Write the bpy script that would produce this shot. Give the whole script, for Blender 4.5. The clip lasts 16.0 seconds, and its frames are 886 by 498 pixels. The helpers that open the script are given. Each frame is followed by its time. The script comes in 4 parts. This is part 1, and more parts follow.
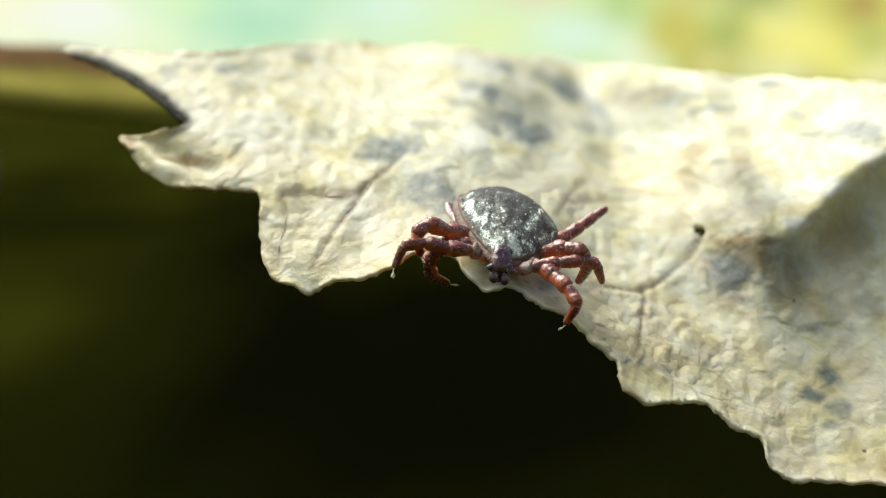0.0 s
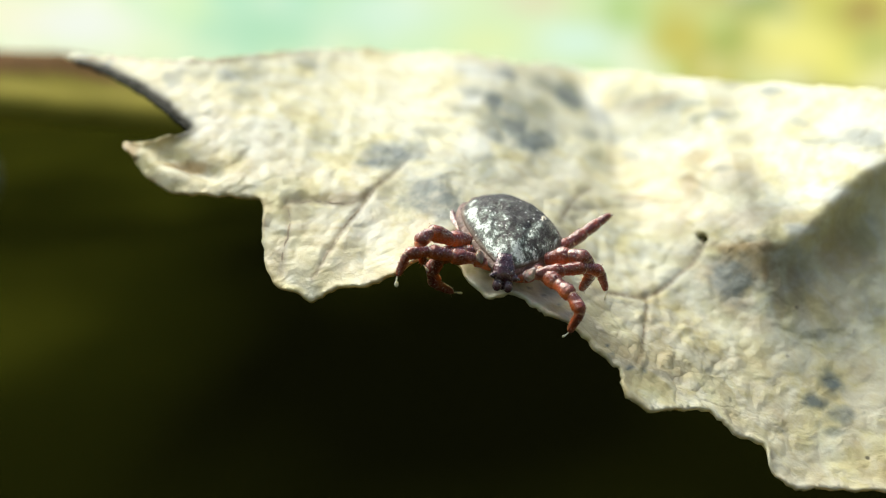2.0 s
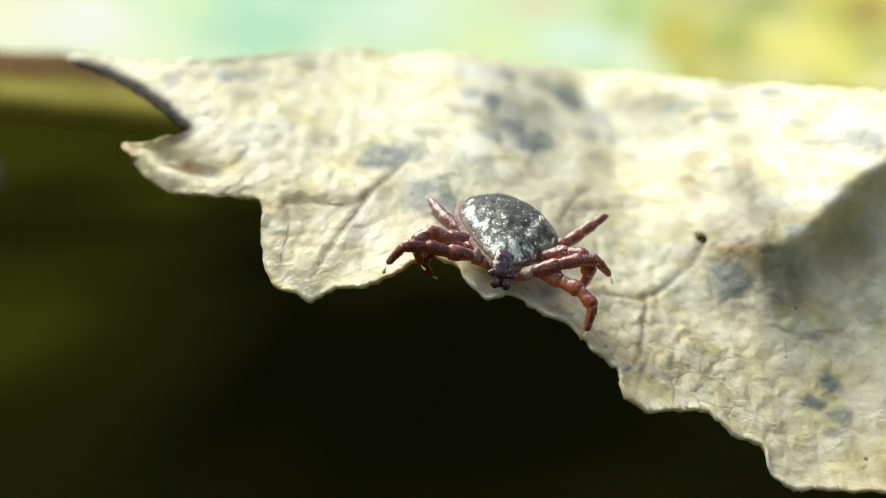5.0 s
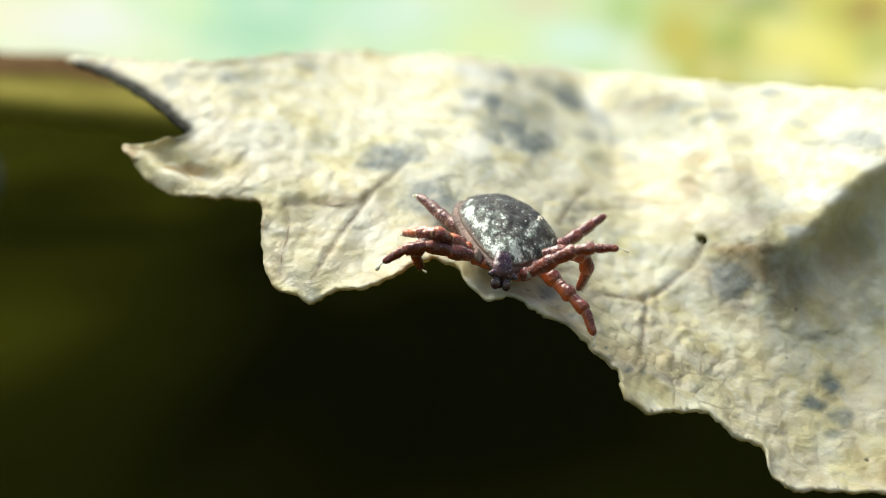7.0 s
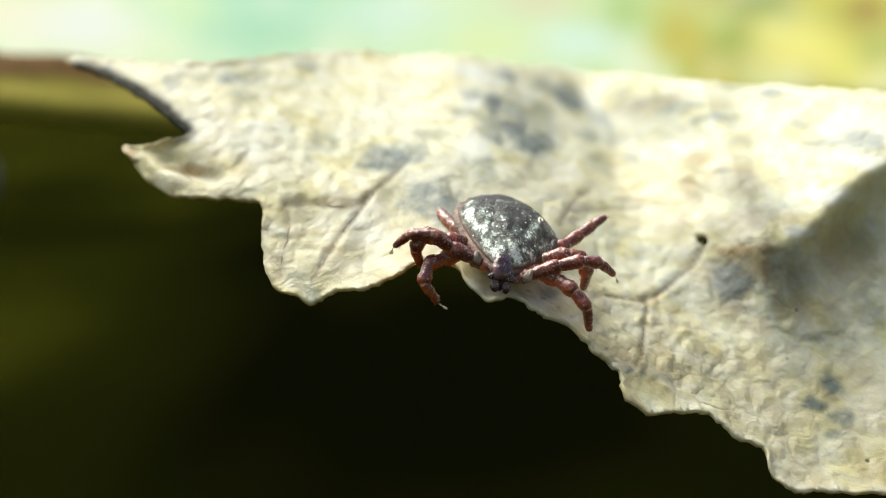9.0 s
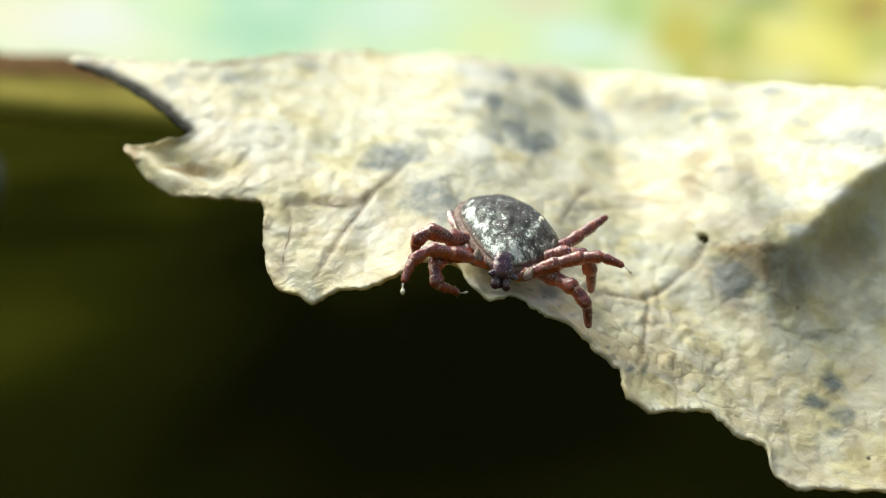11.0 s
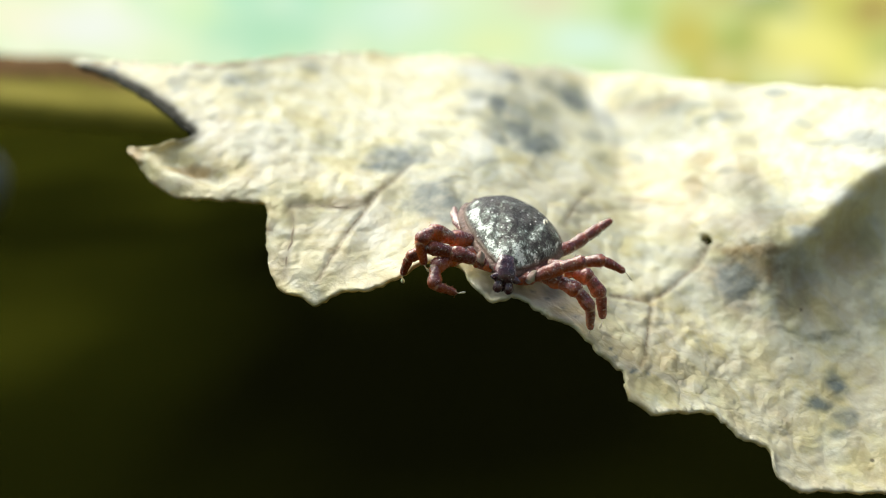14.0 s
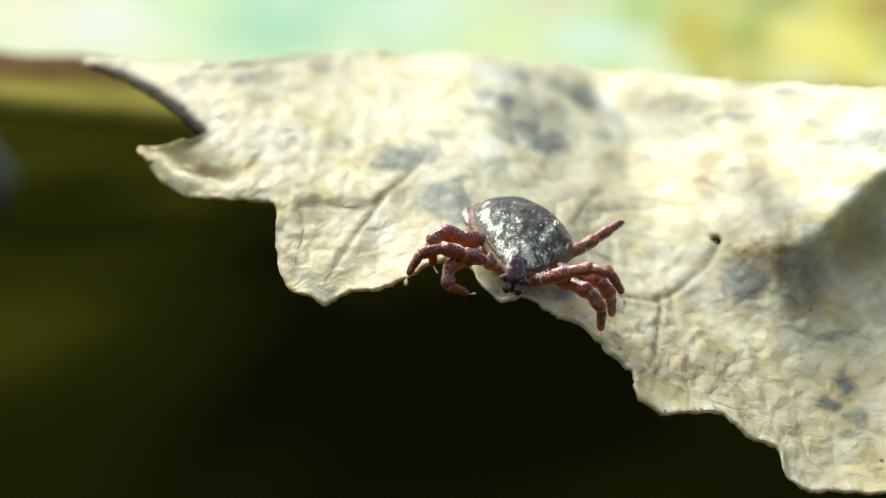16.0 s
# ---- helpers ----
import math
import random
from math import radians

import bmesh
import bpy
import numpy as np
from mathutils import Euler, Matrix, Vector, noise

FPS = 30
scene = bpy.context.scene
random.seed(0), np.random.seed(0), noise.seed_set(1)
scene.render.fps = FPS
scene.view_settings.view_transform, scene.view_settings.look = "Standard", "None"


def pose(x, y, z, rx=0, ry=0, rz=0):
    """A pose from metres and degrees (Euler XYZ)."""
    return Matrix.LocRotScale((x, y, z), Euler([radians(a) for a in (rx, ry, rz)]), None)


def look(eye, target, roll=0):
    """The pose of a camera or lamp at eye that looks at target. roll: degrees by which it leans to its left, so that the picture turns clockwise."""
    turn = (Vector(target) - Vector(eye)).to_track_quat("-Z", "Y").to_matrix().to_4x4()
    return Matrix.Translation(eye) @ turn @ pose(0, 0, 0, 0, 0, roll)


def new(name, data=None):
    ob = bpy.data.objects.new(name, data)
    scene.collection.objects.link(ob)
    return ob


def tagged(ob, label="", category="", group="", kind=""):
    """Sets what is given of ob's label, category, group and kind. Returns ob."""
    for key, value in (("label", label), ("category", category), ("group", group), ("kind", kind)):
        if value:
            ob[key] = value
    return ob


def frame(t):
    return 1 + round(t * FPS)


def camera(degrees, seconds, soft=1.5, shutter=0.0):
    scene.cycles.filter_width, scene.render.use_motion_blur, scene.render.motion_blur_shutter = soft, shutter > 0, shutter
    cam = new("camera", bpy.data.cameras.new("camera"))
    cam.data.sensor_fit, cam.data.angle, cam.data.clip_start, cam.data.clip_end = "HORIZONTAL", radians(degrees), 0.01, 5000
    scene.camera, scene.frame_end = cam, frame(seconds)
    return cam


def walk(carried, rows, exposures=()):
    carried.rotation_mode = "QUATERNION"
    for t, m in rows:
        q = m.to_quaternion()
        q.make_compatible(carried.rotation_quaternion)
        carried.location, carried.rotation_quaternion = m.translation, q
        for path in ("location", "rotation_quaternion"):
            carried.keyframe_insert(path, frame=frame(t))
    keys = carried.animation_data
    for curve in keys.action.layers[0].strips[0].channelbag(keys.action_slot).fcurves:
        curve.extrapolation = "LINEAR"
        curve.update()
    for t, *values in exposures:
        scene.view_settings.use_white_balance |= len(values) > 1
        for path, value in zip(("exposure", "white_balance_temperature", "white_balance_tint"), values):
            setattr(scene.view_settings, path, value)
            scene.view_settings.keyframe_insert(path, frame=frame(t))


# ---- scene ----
import collections

# All shapes below are built in millimetres and scaled to metres.
MM = 0.001
PITCH = 6.5            # the camera looks a little down
FOCUS = 32.6           # millimetres from the lens to the tick
LEAF_POSE = pose(0, 0, 0, -PITCH, 0, 0)

# ---- camera ----
cam = camera(40.0, 16.0, soft=0.5)
cam.data.dof.use_dof = True
cam.data.dof.focus_distance = (FOCUS + 0.7) * MM
cam.data.dof.aperture_fstop = 52.0


def camera_pose(dx, dy, dz, ax, ay, az):
    """Hand drift: millimetres and degrees away from the first pose, in the view's own axes."""
    turn = Euler((radians(ax), radians(ay), radians(az))).to_matrix().to_4x4()
    return LEAF_POSE @ Matrix.Translation((dx * MM, (dy - FOCUS) * MM, dz * MM)) @ turn @ pose(0, 0, 0, 90)


walk(cam, [(t, camera_pose(*r)) for t, *r in [
    (0, 0, 0, 0, 0, 0, 0),
    (0.5, 0.044, 0.009, 0.061, 0.012, 0.012, 0.103),
    (1, 0.049, 0.015, 0.054, 0.124, 0.044, 0.177),
    (1.5, -0.015, -0.025, 0.058, 0.201, 0.035, 0.11),
    (2, -0.021, -0.036, -0.001, 0.311, -0.024, 0.102),
    (2.5, 0.078, -0.064, 0.052, 0.207, -0.076, 0.261),
    (3, 0.012, -0.031, 0.031, 0.271, -0.114, 0.148),
    (3.5, 0.085, -0.038, 0.002, 0.377, -0.065, 0.253),
    (4, 0.094, -0.055, -0.007, 0.384, -0.033, 0.23),
    (6.5, 0.025, -0.027, 0.042, 0.256, -0.122, 0.11),
    (7, 0.066, -0.05, 0.048, 0.334, 0.021, 0.198),
    (7.5, 0.102, -0.03, 0.026, 0.356, 0.032, 0.277),
    (8, 0.06, -0.035, 0.043, 0.343, 0.031, 0.095),
    (8.5, 0.091, -0.04, 0.035, 0.358, 0.032, 0.186),
    (9, 0.057, -0.029, 0.073, 0.331, 0.048, 0.201),
    (11.5, 0.102, -0.084, 0.076, 0.277, 0.2, 0.306),
    (12, 0.125, -0.058, 0.065, 0.371, 0.127, 0.292),
    (12.5, 0.117, -0.082, 0.084, 0.353, 0.219, 0.469),
    (13, 0.083, -0.073, 0.101, 0.299, 0.219, 0.473),
    (13.5, 0.066, -0.073, 0.066, 0.374, 0.22, 0.433),
    (14, 0.149, -0.086, 0.074, 0.36, 0.191, 0.55),
    (14.5, 0.086, -0.127, 0.152, 0.252, 0.139, 0.426),
    (15, 0.122, -0.114, 0.117, 0.3, 0.184, 0.521),
    (15.5, 0.025, -0.086, 0.102, 0.238, 0.137, 0.704),
    (16, 0.108, -0.102, 0.138, 0.239, 0.157, 0.915),
]])

# ---- light ----
SUN_ELEVATION, SUN_AZIMUTH = 60.0, -50.0      # azimuth from straight ahead, clockwise seen from above
world = bpy.data.worlds.new("sky")
scene.world = world
world.use_nodes = True
wn = world.node_tree.nodes
sky = wn.new("ShaderNodeTexSky")
sky.sky_type = "NISHITA"
sky.sun_disc = False
sky.sun_elevation = radians(SUN_ELEVATION)
sky.sun_rotation = radians(SUN_AZIMUTH)
sky.air_density, sky.dust_density, sky.ozone_density = 1.0, 6.0, 0.6
wn["Background"].inputs["Strength"].default_value = 0.12
world.node_tree.links.new(sky.outputs[0], wn["Background"].inputs["Color"])
sun_data = bpy.data.lights.new("sun", "SUN")
sun_data.energy, sun_data.angle, sun_data.color = 4.35, radians(50), (0.985, 0.99, 0.86)
sun = new("sun", sun_data)
e, a = radians(SUN_ELEVATION), radians(SUN_AZIMUTH)
sun.matrix_world = look((math.sin(a) * math.cos(e), math.cos(a) * math.cos(e), math.sin(e)), (0, 0, 0))
scene.view_settings.exposure = 0.35


# ---- materials ----
def material(name):
    m = bpy.data.materials.new(name)
    m.use_nodes = True
    return m, m.node_tree.nodes, m.node_tree.links, m.node_tree.nodes["Principled BSDF"]


def coords(nodes, links, scale=1000.0):
    """Object coordinates in millimetres."""
    tc, mp = nodes.new("ShaderNodeTexCoord"), nodes.new("ShaderNodeMapping")
    mp.inputs["Scale"].default_value = (scale,) * 3
    links.new(tc.outputs["Object"], mp.inputs["Vector"])
    return mp.outputs[0]


def tex_noise(nodes, links, vec, scale, detail=4.0, rough=0.55, distortion=0.0):
    n = nodes.new("ShaderNodeTexNoise")
    n.inputs["Scale"].default_value, n.inputs["Detail"].default_value = scale, detail
    n.inputs["Roughness"].default_value, n.inputs["Distortion"].default_value = rough, distortion
    links.new(vec, n.inputs["Vector"])
    return n.outputs["Fac"]


def ramp(nodes, links, fac, stops):
    r = nodes.new("ShaderNodeValToRGB")
    while len(r.color_ramp.elements) < len(stops):
        r.color_ramp.elements.new(0.5)
    for el, (p, c) in zip(r.color_ramp.elements, stops):
        el.position = p
        el.color = (*c, 1) if isinstance(c, tuple) else (c, c, c, 1)
    links.new(fac, r.inputs[0])
    return r.outputs[0]


def mix(nodes, links, fac, a, b, blend="MIX"):
    n = nodes.new("ShaderNodeMix")
    n.data_type, n.blend_type = "RGBA", blend
    for sock, v in ((n.inputs[0], fac), (n.inputs[6], a), (n.inputs[7], b)):
        if isinstance(v, bpy.types.NodeSocket):
            links.new(v, sock)
        elif isinstance(v, tuple):
            sock.default_value = (*v, 1)
        else:
            sock.default_value = v
    return n.outputs[2]


def math_node(nodes, links, op, a, b=0.0):
    n = nodes.new("ShaderNodeMath")
    n.operation = op
    for sock, v in zip(n.inputs, (a, b)):
        if isinstance(v, bpy.types.NodeSocket):
            links.new(v, sock)
        else:
            sock.default_value = v
    return n.outputs[0]


def bump(nodes, links, height, strength, distance, normal=None):
    b = nodes.new("ShaderNodeBump")
    b.inputs["Strength"].default_value, b.inputs["Distance"].default_value = strength, distance
    links.new(height, b.inputs["Height"])
    if normal:
        links.new(normal, b.inputs["Normal"])
    return b.outputs[0]


def attribute(nodes, name):
    n = nodes.new("ShaderNodeAttribute")
    n.attribute_name = name
    return n.outputs["Fac"]


def warped(nodes, links, vec, scale, amount):
    """Coordinates pushed about by a soft noise, in millimetres."""
    wob = nodes.new("ShaderNodeTexNoise")
    wob.inputs["Scale"].default_value, wob.inputs["Detail"].default_value = scale, 2
    links.new(vec, wob.inputs["Vector"])
    add = nodes.new("ShaderNodeVectorMath")
    add.operation = "MULTIPLY_ADD"
    links.new(wob.outputs["Color"], add.inputs[0])
    add.inputs[1].default_value = (amount,) * 3
    links.new(vec, add.inputs[2])
    return add.outputs[0]


def cells(nodes, links, vec, scale, feature="DISTANCE_TO_EDGE"):
    n = nodes.new("ShaderNodeTexVoronoi")
    n.feature = feature
    n.inputs["Scale"].default_value = scale
    links.new(vec, n.inputs["Vector"])
    return n.outputs["Distance"]


def dry_leaf_material():
    m, n, l, p = material("dry_leaf")
    v = coords(n, l)
    # cream, straw-yellow and bleached white run into one another
    broad = tex_noise(n, l, v, 0.42, 5, 0.62, 0.4)
    col = ramp(n, l, broad, [(0.30, (0.60, 0.56, 0.32)), (0.42, (0.75, 0.74, 0.45)), (0.52, (0.80, 0.83, 0.70)), (0.60, (0.78, 0.78, 0.53)), (0.74, (0.63, 0.62, 0.44))])
    blotch = tex_noise(n, l, v, 1.15, 3, 0.55, 0.8)
    col = mix(n, l, ramp(n, l, blotch, [(0.50, 0.0), (0.66, 0.30)]), col, (0.82, 0.87, 0.80))
    col = mix(n, l, ramp(n, l, blotch, [(0.34, 0.28), (0.46, 0.0)]), col, (0.60, 0.53, 0.30))
    col = mix(n, l, math_node(n, l, "MULTIPLY", attribute(n, "pale"), 0.85), col, (0.85, 0.91, 0.89))
    fine = tex_noise(n, l, v, 2.6, 5, 0.62)
    col = mix(n, l, ramp(n, l, fine, [(0.50, 0.0), (0.72, 0.26)]), col, (0.48, 0.40, 0.24))
    # puckered cells between small veins: soft creases at two sizes
    bent = warped(n, l, v, 1.2, 0.5)
    crease = ramp(n, l, cells(n, l, bent, 1.35), [(0.0, 1.0), (0.07, 0.5), (0.22, 0.0)])
    patch = ramp(n, l, tex_noise(n, l, v, 0.5, 3), [(0.38, 0.15), (0.60, 1.0)])
    netted = attribute(n, "net")
    crease = math_node(n, l, "MULTIPLY", math_node(n, l, "MULTIPLY", crease, patch), math_node(n, l, "ADD", netted, 0.35))
    col = mix(n, l, math_node(n, l, "MULTIPLY", crease, 0.18), col, (0.30, 0.23, 0.13))
    close = warped(n, l, v, 2.4, 0.22)
    small = ramp(n, l, cells(n, l, close, 3.0), [(0.0, 1.0), (0.08, 0.5), (0.22, 0.0)])
    some = ramp(n, l, tex_noise(n, l, v, 0.8, 3), [(0.42, 0.05), (0.62, 1.0)])
    small = math_node(n, l, "MULTIPLY", math_node(n, l, "MULTIPLY", small, some), netted)
    col = mix(n, l, math_node(n, l, "MULTIPLY", small, 0.12), col, (0.34, 0.26, 0.15))
    col = mix(n, l, math_node(n, l, "MULTIPLY", attribute(n, "vein"), 0.85), col, (0.17, 0.125, 0.07))
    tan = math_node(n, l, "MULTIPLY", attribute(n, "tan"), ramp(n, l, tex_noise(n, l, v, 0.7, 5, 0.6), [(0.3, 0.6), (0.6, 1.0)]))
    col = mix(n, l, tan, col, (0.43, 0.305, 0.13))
    # blue-grey mould, speckled, with some painted shade in the same grey
    speck = ramp(n, l, tex_noise(n, l, v, 1.3, 6, 0.68), [(0.36, 0.7), (0.52, 1.0)])
    col = mix(n, l, math_node(n, l, "MULTIPLY", attribute(n, "stain_shade"), speck), col, (0.100, 0.145, 0.165))
    dots = n.new("ShaderNodeTexVoronoi")
    dots.inputs["Scale"].default_value = 1.1
    l.new(v, dots.inputs["Vector"])
    keep = ramp(n, l, dots.outputs["Color"], [(0.76, 0.0), (0.80, 1.0)])
    spot = math_node(n, l, "MULTIPLY", ramp(n, l, dots.outputs["Distance"], [(0.05, 1.0), (0.10, 0.0)]), keep)
    col = mix(n, l, math_node(n, l, "MULTIPLY", spot, 0.7), col, (0.07, 0.055, 0.04))
    # near-black paint for the shaded curl of the notch
    col = mix(n, l, attribute(n, "curl_shade"), col, (0.014, 0.016, 0.008))
    col = mix(n, l, 1.0, col, (0.935, 0.935, 0.93), "MULTIPLY")
    l.new(col, p.inputs["Base Color"])
    l.new(ramp(n, l, fine, [(0.3, 0.40), (0.7, 0.66)]), p.inputs["Roughness"])
    l.new(ramp(n, l, attribute(n, "curl_shade"), [(0.0, 0.45), (1.0, 0.05)]), p.inputs["Specular IOR Level"])
    h = math_node(n, l, "SUBTRACT", tex_noise(n, l, v, 1.7, 3, 0.45, 0.4), math_node(n, l, "MULTIPLY", crease, 0.15))
    h = math_node(n, l, "SUBTRACT", h, math_node(n, l, "MULTIPLY", small, 0.09))
    grain = tex_noise(n, l, v, 7.0, 3, 0.6)
    l.new(bump(n, l, grain, 0.35, 0.00006, bump(n, l, h, 0.5, 0.0003)), p.inputs["Normal"])
    tr = n.new("ShaderNodeBsdfTranslucent")
    l.new(mix(n, l, 1.0, col, (1.0, 0.85, 0.58), "MULTIPLY"), tr.inputs["Color"])
    ms = n.new("ShaderNodeMixShader")
    ms.inputs[0].default_value = 0.36
    l.new(p.outputs[0], ms.inputs[1])
    l.new(tr.outputs[0], ms.inputs[2])
    l.new(ms.outputs[0], n["Material Output"].inputs["Surface"])
    return m


def vein_material():
    m, n, l, p = material("dry_vein")
    v = coords(n, l)
    l.new(ramp(n, l, tex_noise(n, l, v, 2.0, 5), [(0.3, (0.12, 0.09, 0.05)), (0.7, (0.28, 0.22, 0.13))]), p.inputs["Base Color"])
    p.inputs["Roughness"].default_value = 0.7
    return m


def back_leaf_material():
    m, n, l, p = material("olive_leaf")
    v = coords(n, l)
    edge = attribute(n, "margin")
    fac = tex_noise(n, l, v, 0.25, 5)
    col = ramp(n, l, fac, [(0.3, (0.17, 0.15, 0.02)), (0.7, (0.28, 0.245, 0.04))])
    col = mix(n, l, edge, col, mix(n, l, tex_noise(n, l, v, 0.9, 4), (0.05, 0.026, 0.009), (0.22, 0.12, 0.04)))
    l.new(col, p.inputs["Base Color"])
    p.inputs["Roughness"].default_value = 0.8
    p.inputs["Specular IOR Level"].default_value = 0.1
    l.new(bump(n, l, tex_noise(n, l, v, 1.5, 6), 0.5, 0.0002), p.inputs["Normal"])
    return m


def ground_material():
    m, n, l, p = material("olive_ground_shade")
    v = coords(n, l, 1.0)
    # shade painted in: lighter olive at one side and far off, near-black elsewhere
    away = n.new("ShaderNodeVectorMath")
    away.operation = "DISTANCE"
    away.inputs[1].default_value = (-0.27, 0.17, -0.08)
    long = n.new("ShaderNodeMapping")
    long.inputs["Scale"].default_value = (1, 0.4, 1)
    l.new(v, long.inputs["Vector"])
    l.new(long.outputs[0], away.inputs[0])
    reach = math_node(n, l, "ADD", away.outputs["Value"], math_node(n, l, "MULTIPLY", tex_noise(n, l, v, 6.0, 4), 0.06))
    lit_olive = ramp(n, l, reach, [(0.12, 0.24), (0.24, 0.0)])
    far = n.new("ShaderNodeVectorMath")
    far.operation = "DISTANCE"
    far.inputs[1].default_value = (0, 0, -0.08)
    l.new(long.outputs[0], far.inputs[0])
    lit_olive = math_node(n, l, "MAXIMUM", lit_olive, ramp(n, l, far.outputs["Value"], [(0.30, 0.0), (0.62, 0.19)]))
    fac = math_node(n, l, "ADD", math_node(n, l, "MULTIPLY", tex_noise(n, l, long.outputs[0], 7.0, 2, 0.45), 0.5), math_node(n, l, "ADD", lit_olive, 0.118))
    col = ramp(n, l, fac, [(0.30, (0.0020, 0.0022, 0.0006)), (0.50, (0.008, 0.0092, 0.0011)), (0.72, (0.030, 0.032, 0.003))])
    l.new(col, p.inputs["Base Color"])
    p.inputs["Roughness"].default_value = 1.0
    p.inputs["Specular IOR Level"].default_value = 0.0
    l.new(bump(n, l, tex_noise(n, l, v, 60.0, 8, 0.7), 0.8, 0.01), p.inputs["Normal"])
    return m


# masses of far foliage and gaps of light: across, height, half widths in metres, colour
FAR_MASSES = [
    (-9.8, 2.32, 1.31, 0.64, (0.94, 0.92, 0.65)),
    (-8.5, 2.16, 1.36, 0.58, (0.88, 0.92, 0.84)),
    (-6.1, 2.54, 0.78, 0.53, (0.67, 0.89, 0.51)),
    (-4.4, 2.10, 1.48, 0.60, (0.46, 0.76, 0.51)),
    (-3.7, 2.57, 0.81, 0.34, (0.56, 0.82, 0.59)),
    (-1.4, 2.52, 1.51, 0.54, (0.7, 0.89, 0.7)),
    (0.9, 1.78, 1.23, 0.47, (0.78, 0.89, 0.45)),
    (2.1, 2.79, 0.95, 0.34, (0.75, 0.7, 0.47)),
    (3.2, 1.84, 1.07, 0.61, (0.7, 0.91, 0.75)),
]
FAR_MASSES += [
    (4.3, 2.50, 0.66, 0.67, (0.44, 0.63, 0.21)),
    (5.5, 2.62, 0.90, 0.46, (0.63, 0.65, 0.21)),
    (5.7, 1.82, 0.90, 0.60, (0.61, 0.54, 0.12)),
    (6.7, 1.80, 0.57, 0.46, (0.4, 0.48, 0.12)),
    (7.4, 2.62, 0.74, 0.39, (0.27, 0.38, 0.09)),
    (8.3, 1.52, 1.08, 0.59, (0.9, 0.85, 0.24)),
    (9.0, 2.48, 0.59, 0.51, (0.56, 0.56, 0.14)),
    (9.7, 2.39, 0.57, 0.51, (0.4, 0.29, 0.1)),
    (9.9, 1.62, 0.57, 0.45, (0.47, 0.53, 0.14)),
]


def backdrop_material():
    """Far foliage and sky, thrown wholly out of focus; the sunlight on it is painted as glow."""
    m, n, l, p = material("glowing_distance")
    tc, sep = n.new("ShaderNodeTexCoord"), n.new("ShaderNodeSeparateXYZ")
    l.new(tc.outputs["Object"], sep.inputs[0])
    wave = tex_noise(n, l, tc.outputs["Object"], 0.8, 2, 0.5)
    across = math_node(n, l, "ADD", math_node(n, l, "MULTIPLY", sep.outputs["X"], 1 / 28.0), math_node(n, l, "MULTIPLY", wave, 0.30))
    across = math_node(n, l, "ADD", across, 0.35)
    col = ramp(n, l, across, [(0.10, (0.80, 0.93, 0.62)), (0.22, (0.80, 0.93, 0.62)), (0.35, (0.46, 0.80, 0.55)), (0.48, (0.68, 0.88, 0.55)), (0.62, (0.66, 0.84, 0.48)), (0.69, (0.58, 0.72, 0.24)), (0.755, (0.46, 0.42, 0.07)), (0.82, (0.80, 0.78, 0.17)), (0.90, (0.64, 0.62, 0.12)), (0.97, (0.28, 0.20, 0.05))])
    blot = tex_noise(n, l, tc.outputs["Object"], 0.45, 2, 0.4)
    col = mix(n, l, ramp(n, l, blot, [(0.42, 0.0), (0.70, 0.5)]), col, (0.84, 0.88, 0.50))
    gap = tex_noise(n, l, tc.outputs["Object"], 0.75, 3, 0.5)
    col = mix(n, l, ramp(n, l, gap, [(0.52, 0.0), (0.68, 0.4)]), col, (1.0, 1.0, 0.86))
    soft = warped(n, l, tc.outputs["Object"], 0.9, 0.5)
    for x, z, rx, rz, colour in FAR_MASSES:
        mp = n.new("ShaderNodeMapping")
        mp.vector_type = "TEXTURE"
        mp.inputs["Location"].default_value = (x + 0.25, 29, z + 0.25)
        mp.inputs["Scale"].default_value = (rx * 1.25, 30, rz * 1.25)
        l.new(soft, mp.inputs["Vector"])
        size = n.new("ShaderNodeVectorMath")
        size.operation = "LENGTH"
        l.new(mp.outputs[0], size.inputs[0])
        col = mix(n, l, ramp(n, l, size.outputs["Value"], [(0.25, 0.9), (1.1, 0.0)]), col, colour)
    # shade painted along the bottom, a dark band that hides the bright horizon
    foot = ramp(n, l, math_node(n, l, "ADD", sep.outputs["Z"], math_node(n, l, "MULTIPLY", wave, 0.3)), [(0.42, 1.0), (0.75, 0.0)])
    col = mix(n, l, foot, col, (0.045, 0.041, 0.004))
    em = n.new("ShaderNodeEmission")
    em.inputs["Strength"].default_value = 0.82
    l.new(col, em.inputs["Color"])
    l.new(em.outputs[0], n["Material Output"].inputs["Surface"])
    return m


def stone_material():
    m, n, l, p = material("grey_stone")
    v = coords(n, l, 1.0)
    l.new(ramp(n, l, tex_noise(n, l, v, 30.0, 6), [(0.3, (0.06, 0.075, 0.08)), (0.7, (0.12, 0.145, 0.155))]), p.inputs["Base Color"])
    p.inputs["Roughness"].default_value = 0.8
    return m


def scutum_material():
    """Dark brown plate with whitish enamel patches and fine pits."""
    m, n, l, p = material("ornate_plate")
    v = coords(n, l)
    big = tex_noise(n, l, v, 2.1, 3, 0.6, 0.8)
    drawn = n.new("ShaderNodeMapping")
    drawn.inputs["Scale"].default_value = (1.25, 0.7, 1)
    l.new(v, drawn.inputs["Vector"])
    mid = tex_noise(n, l, drawn.outputs[0], 5.2, 6, 0.74, 0.4)
    enamel = attribute(n, "enamel")
    s = math_node(n, l, "ADD", math_node(n, l, "MULTIPLY", big, 0.60), math_node(n, l, "MULTIPLY", mid, 1.15))
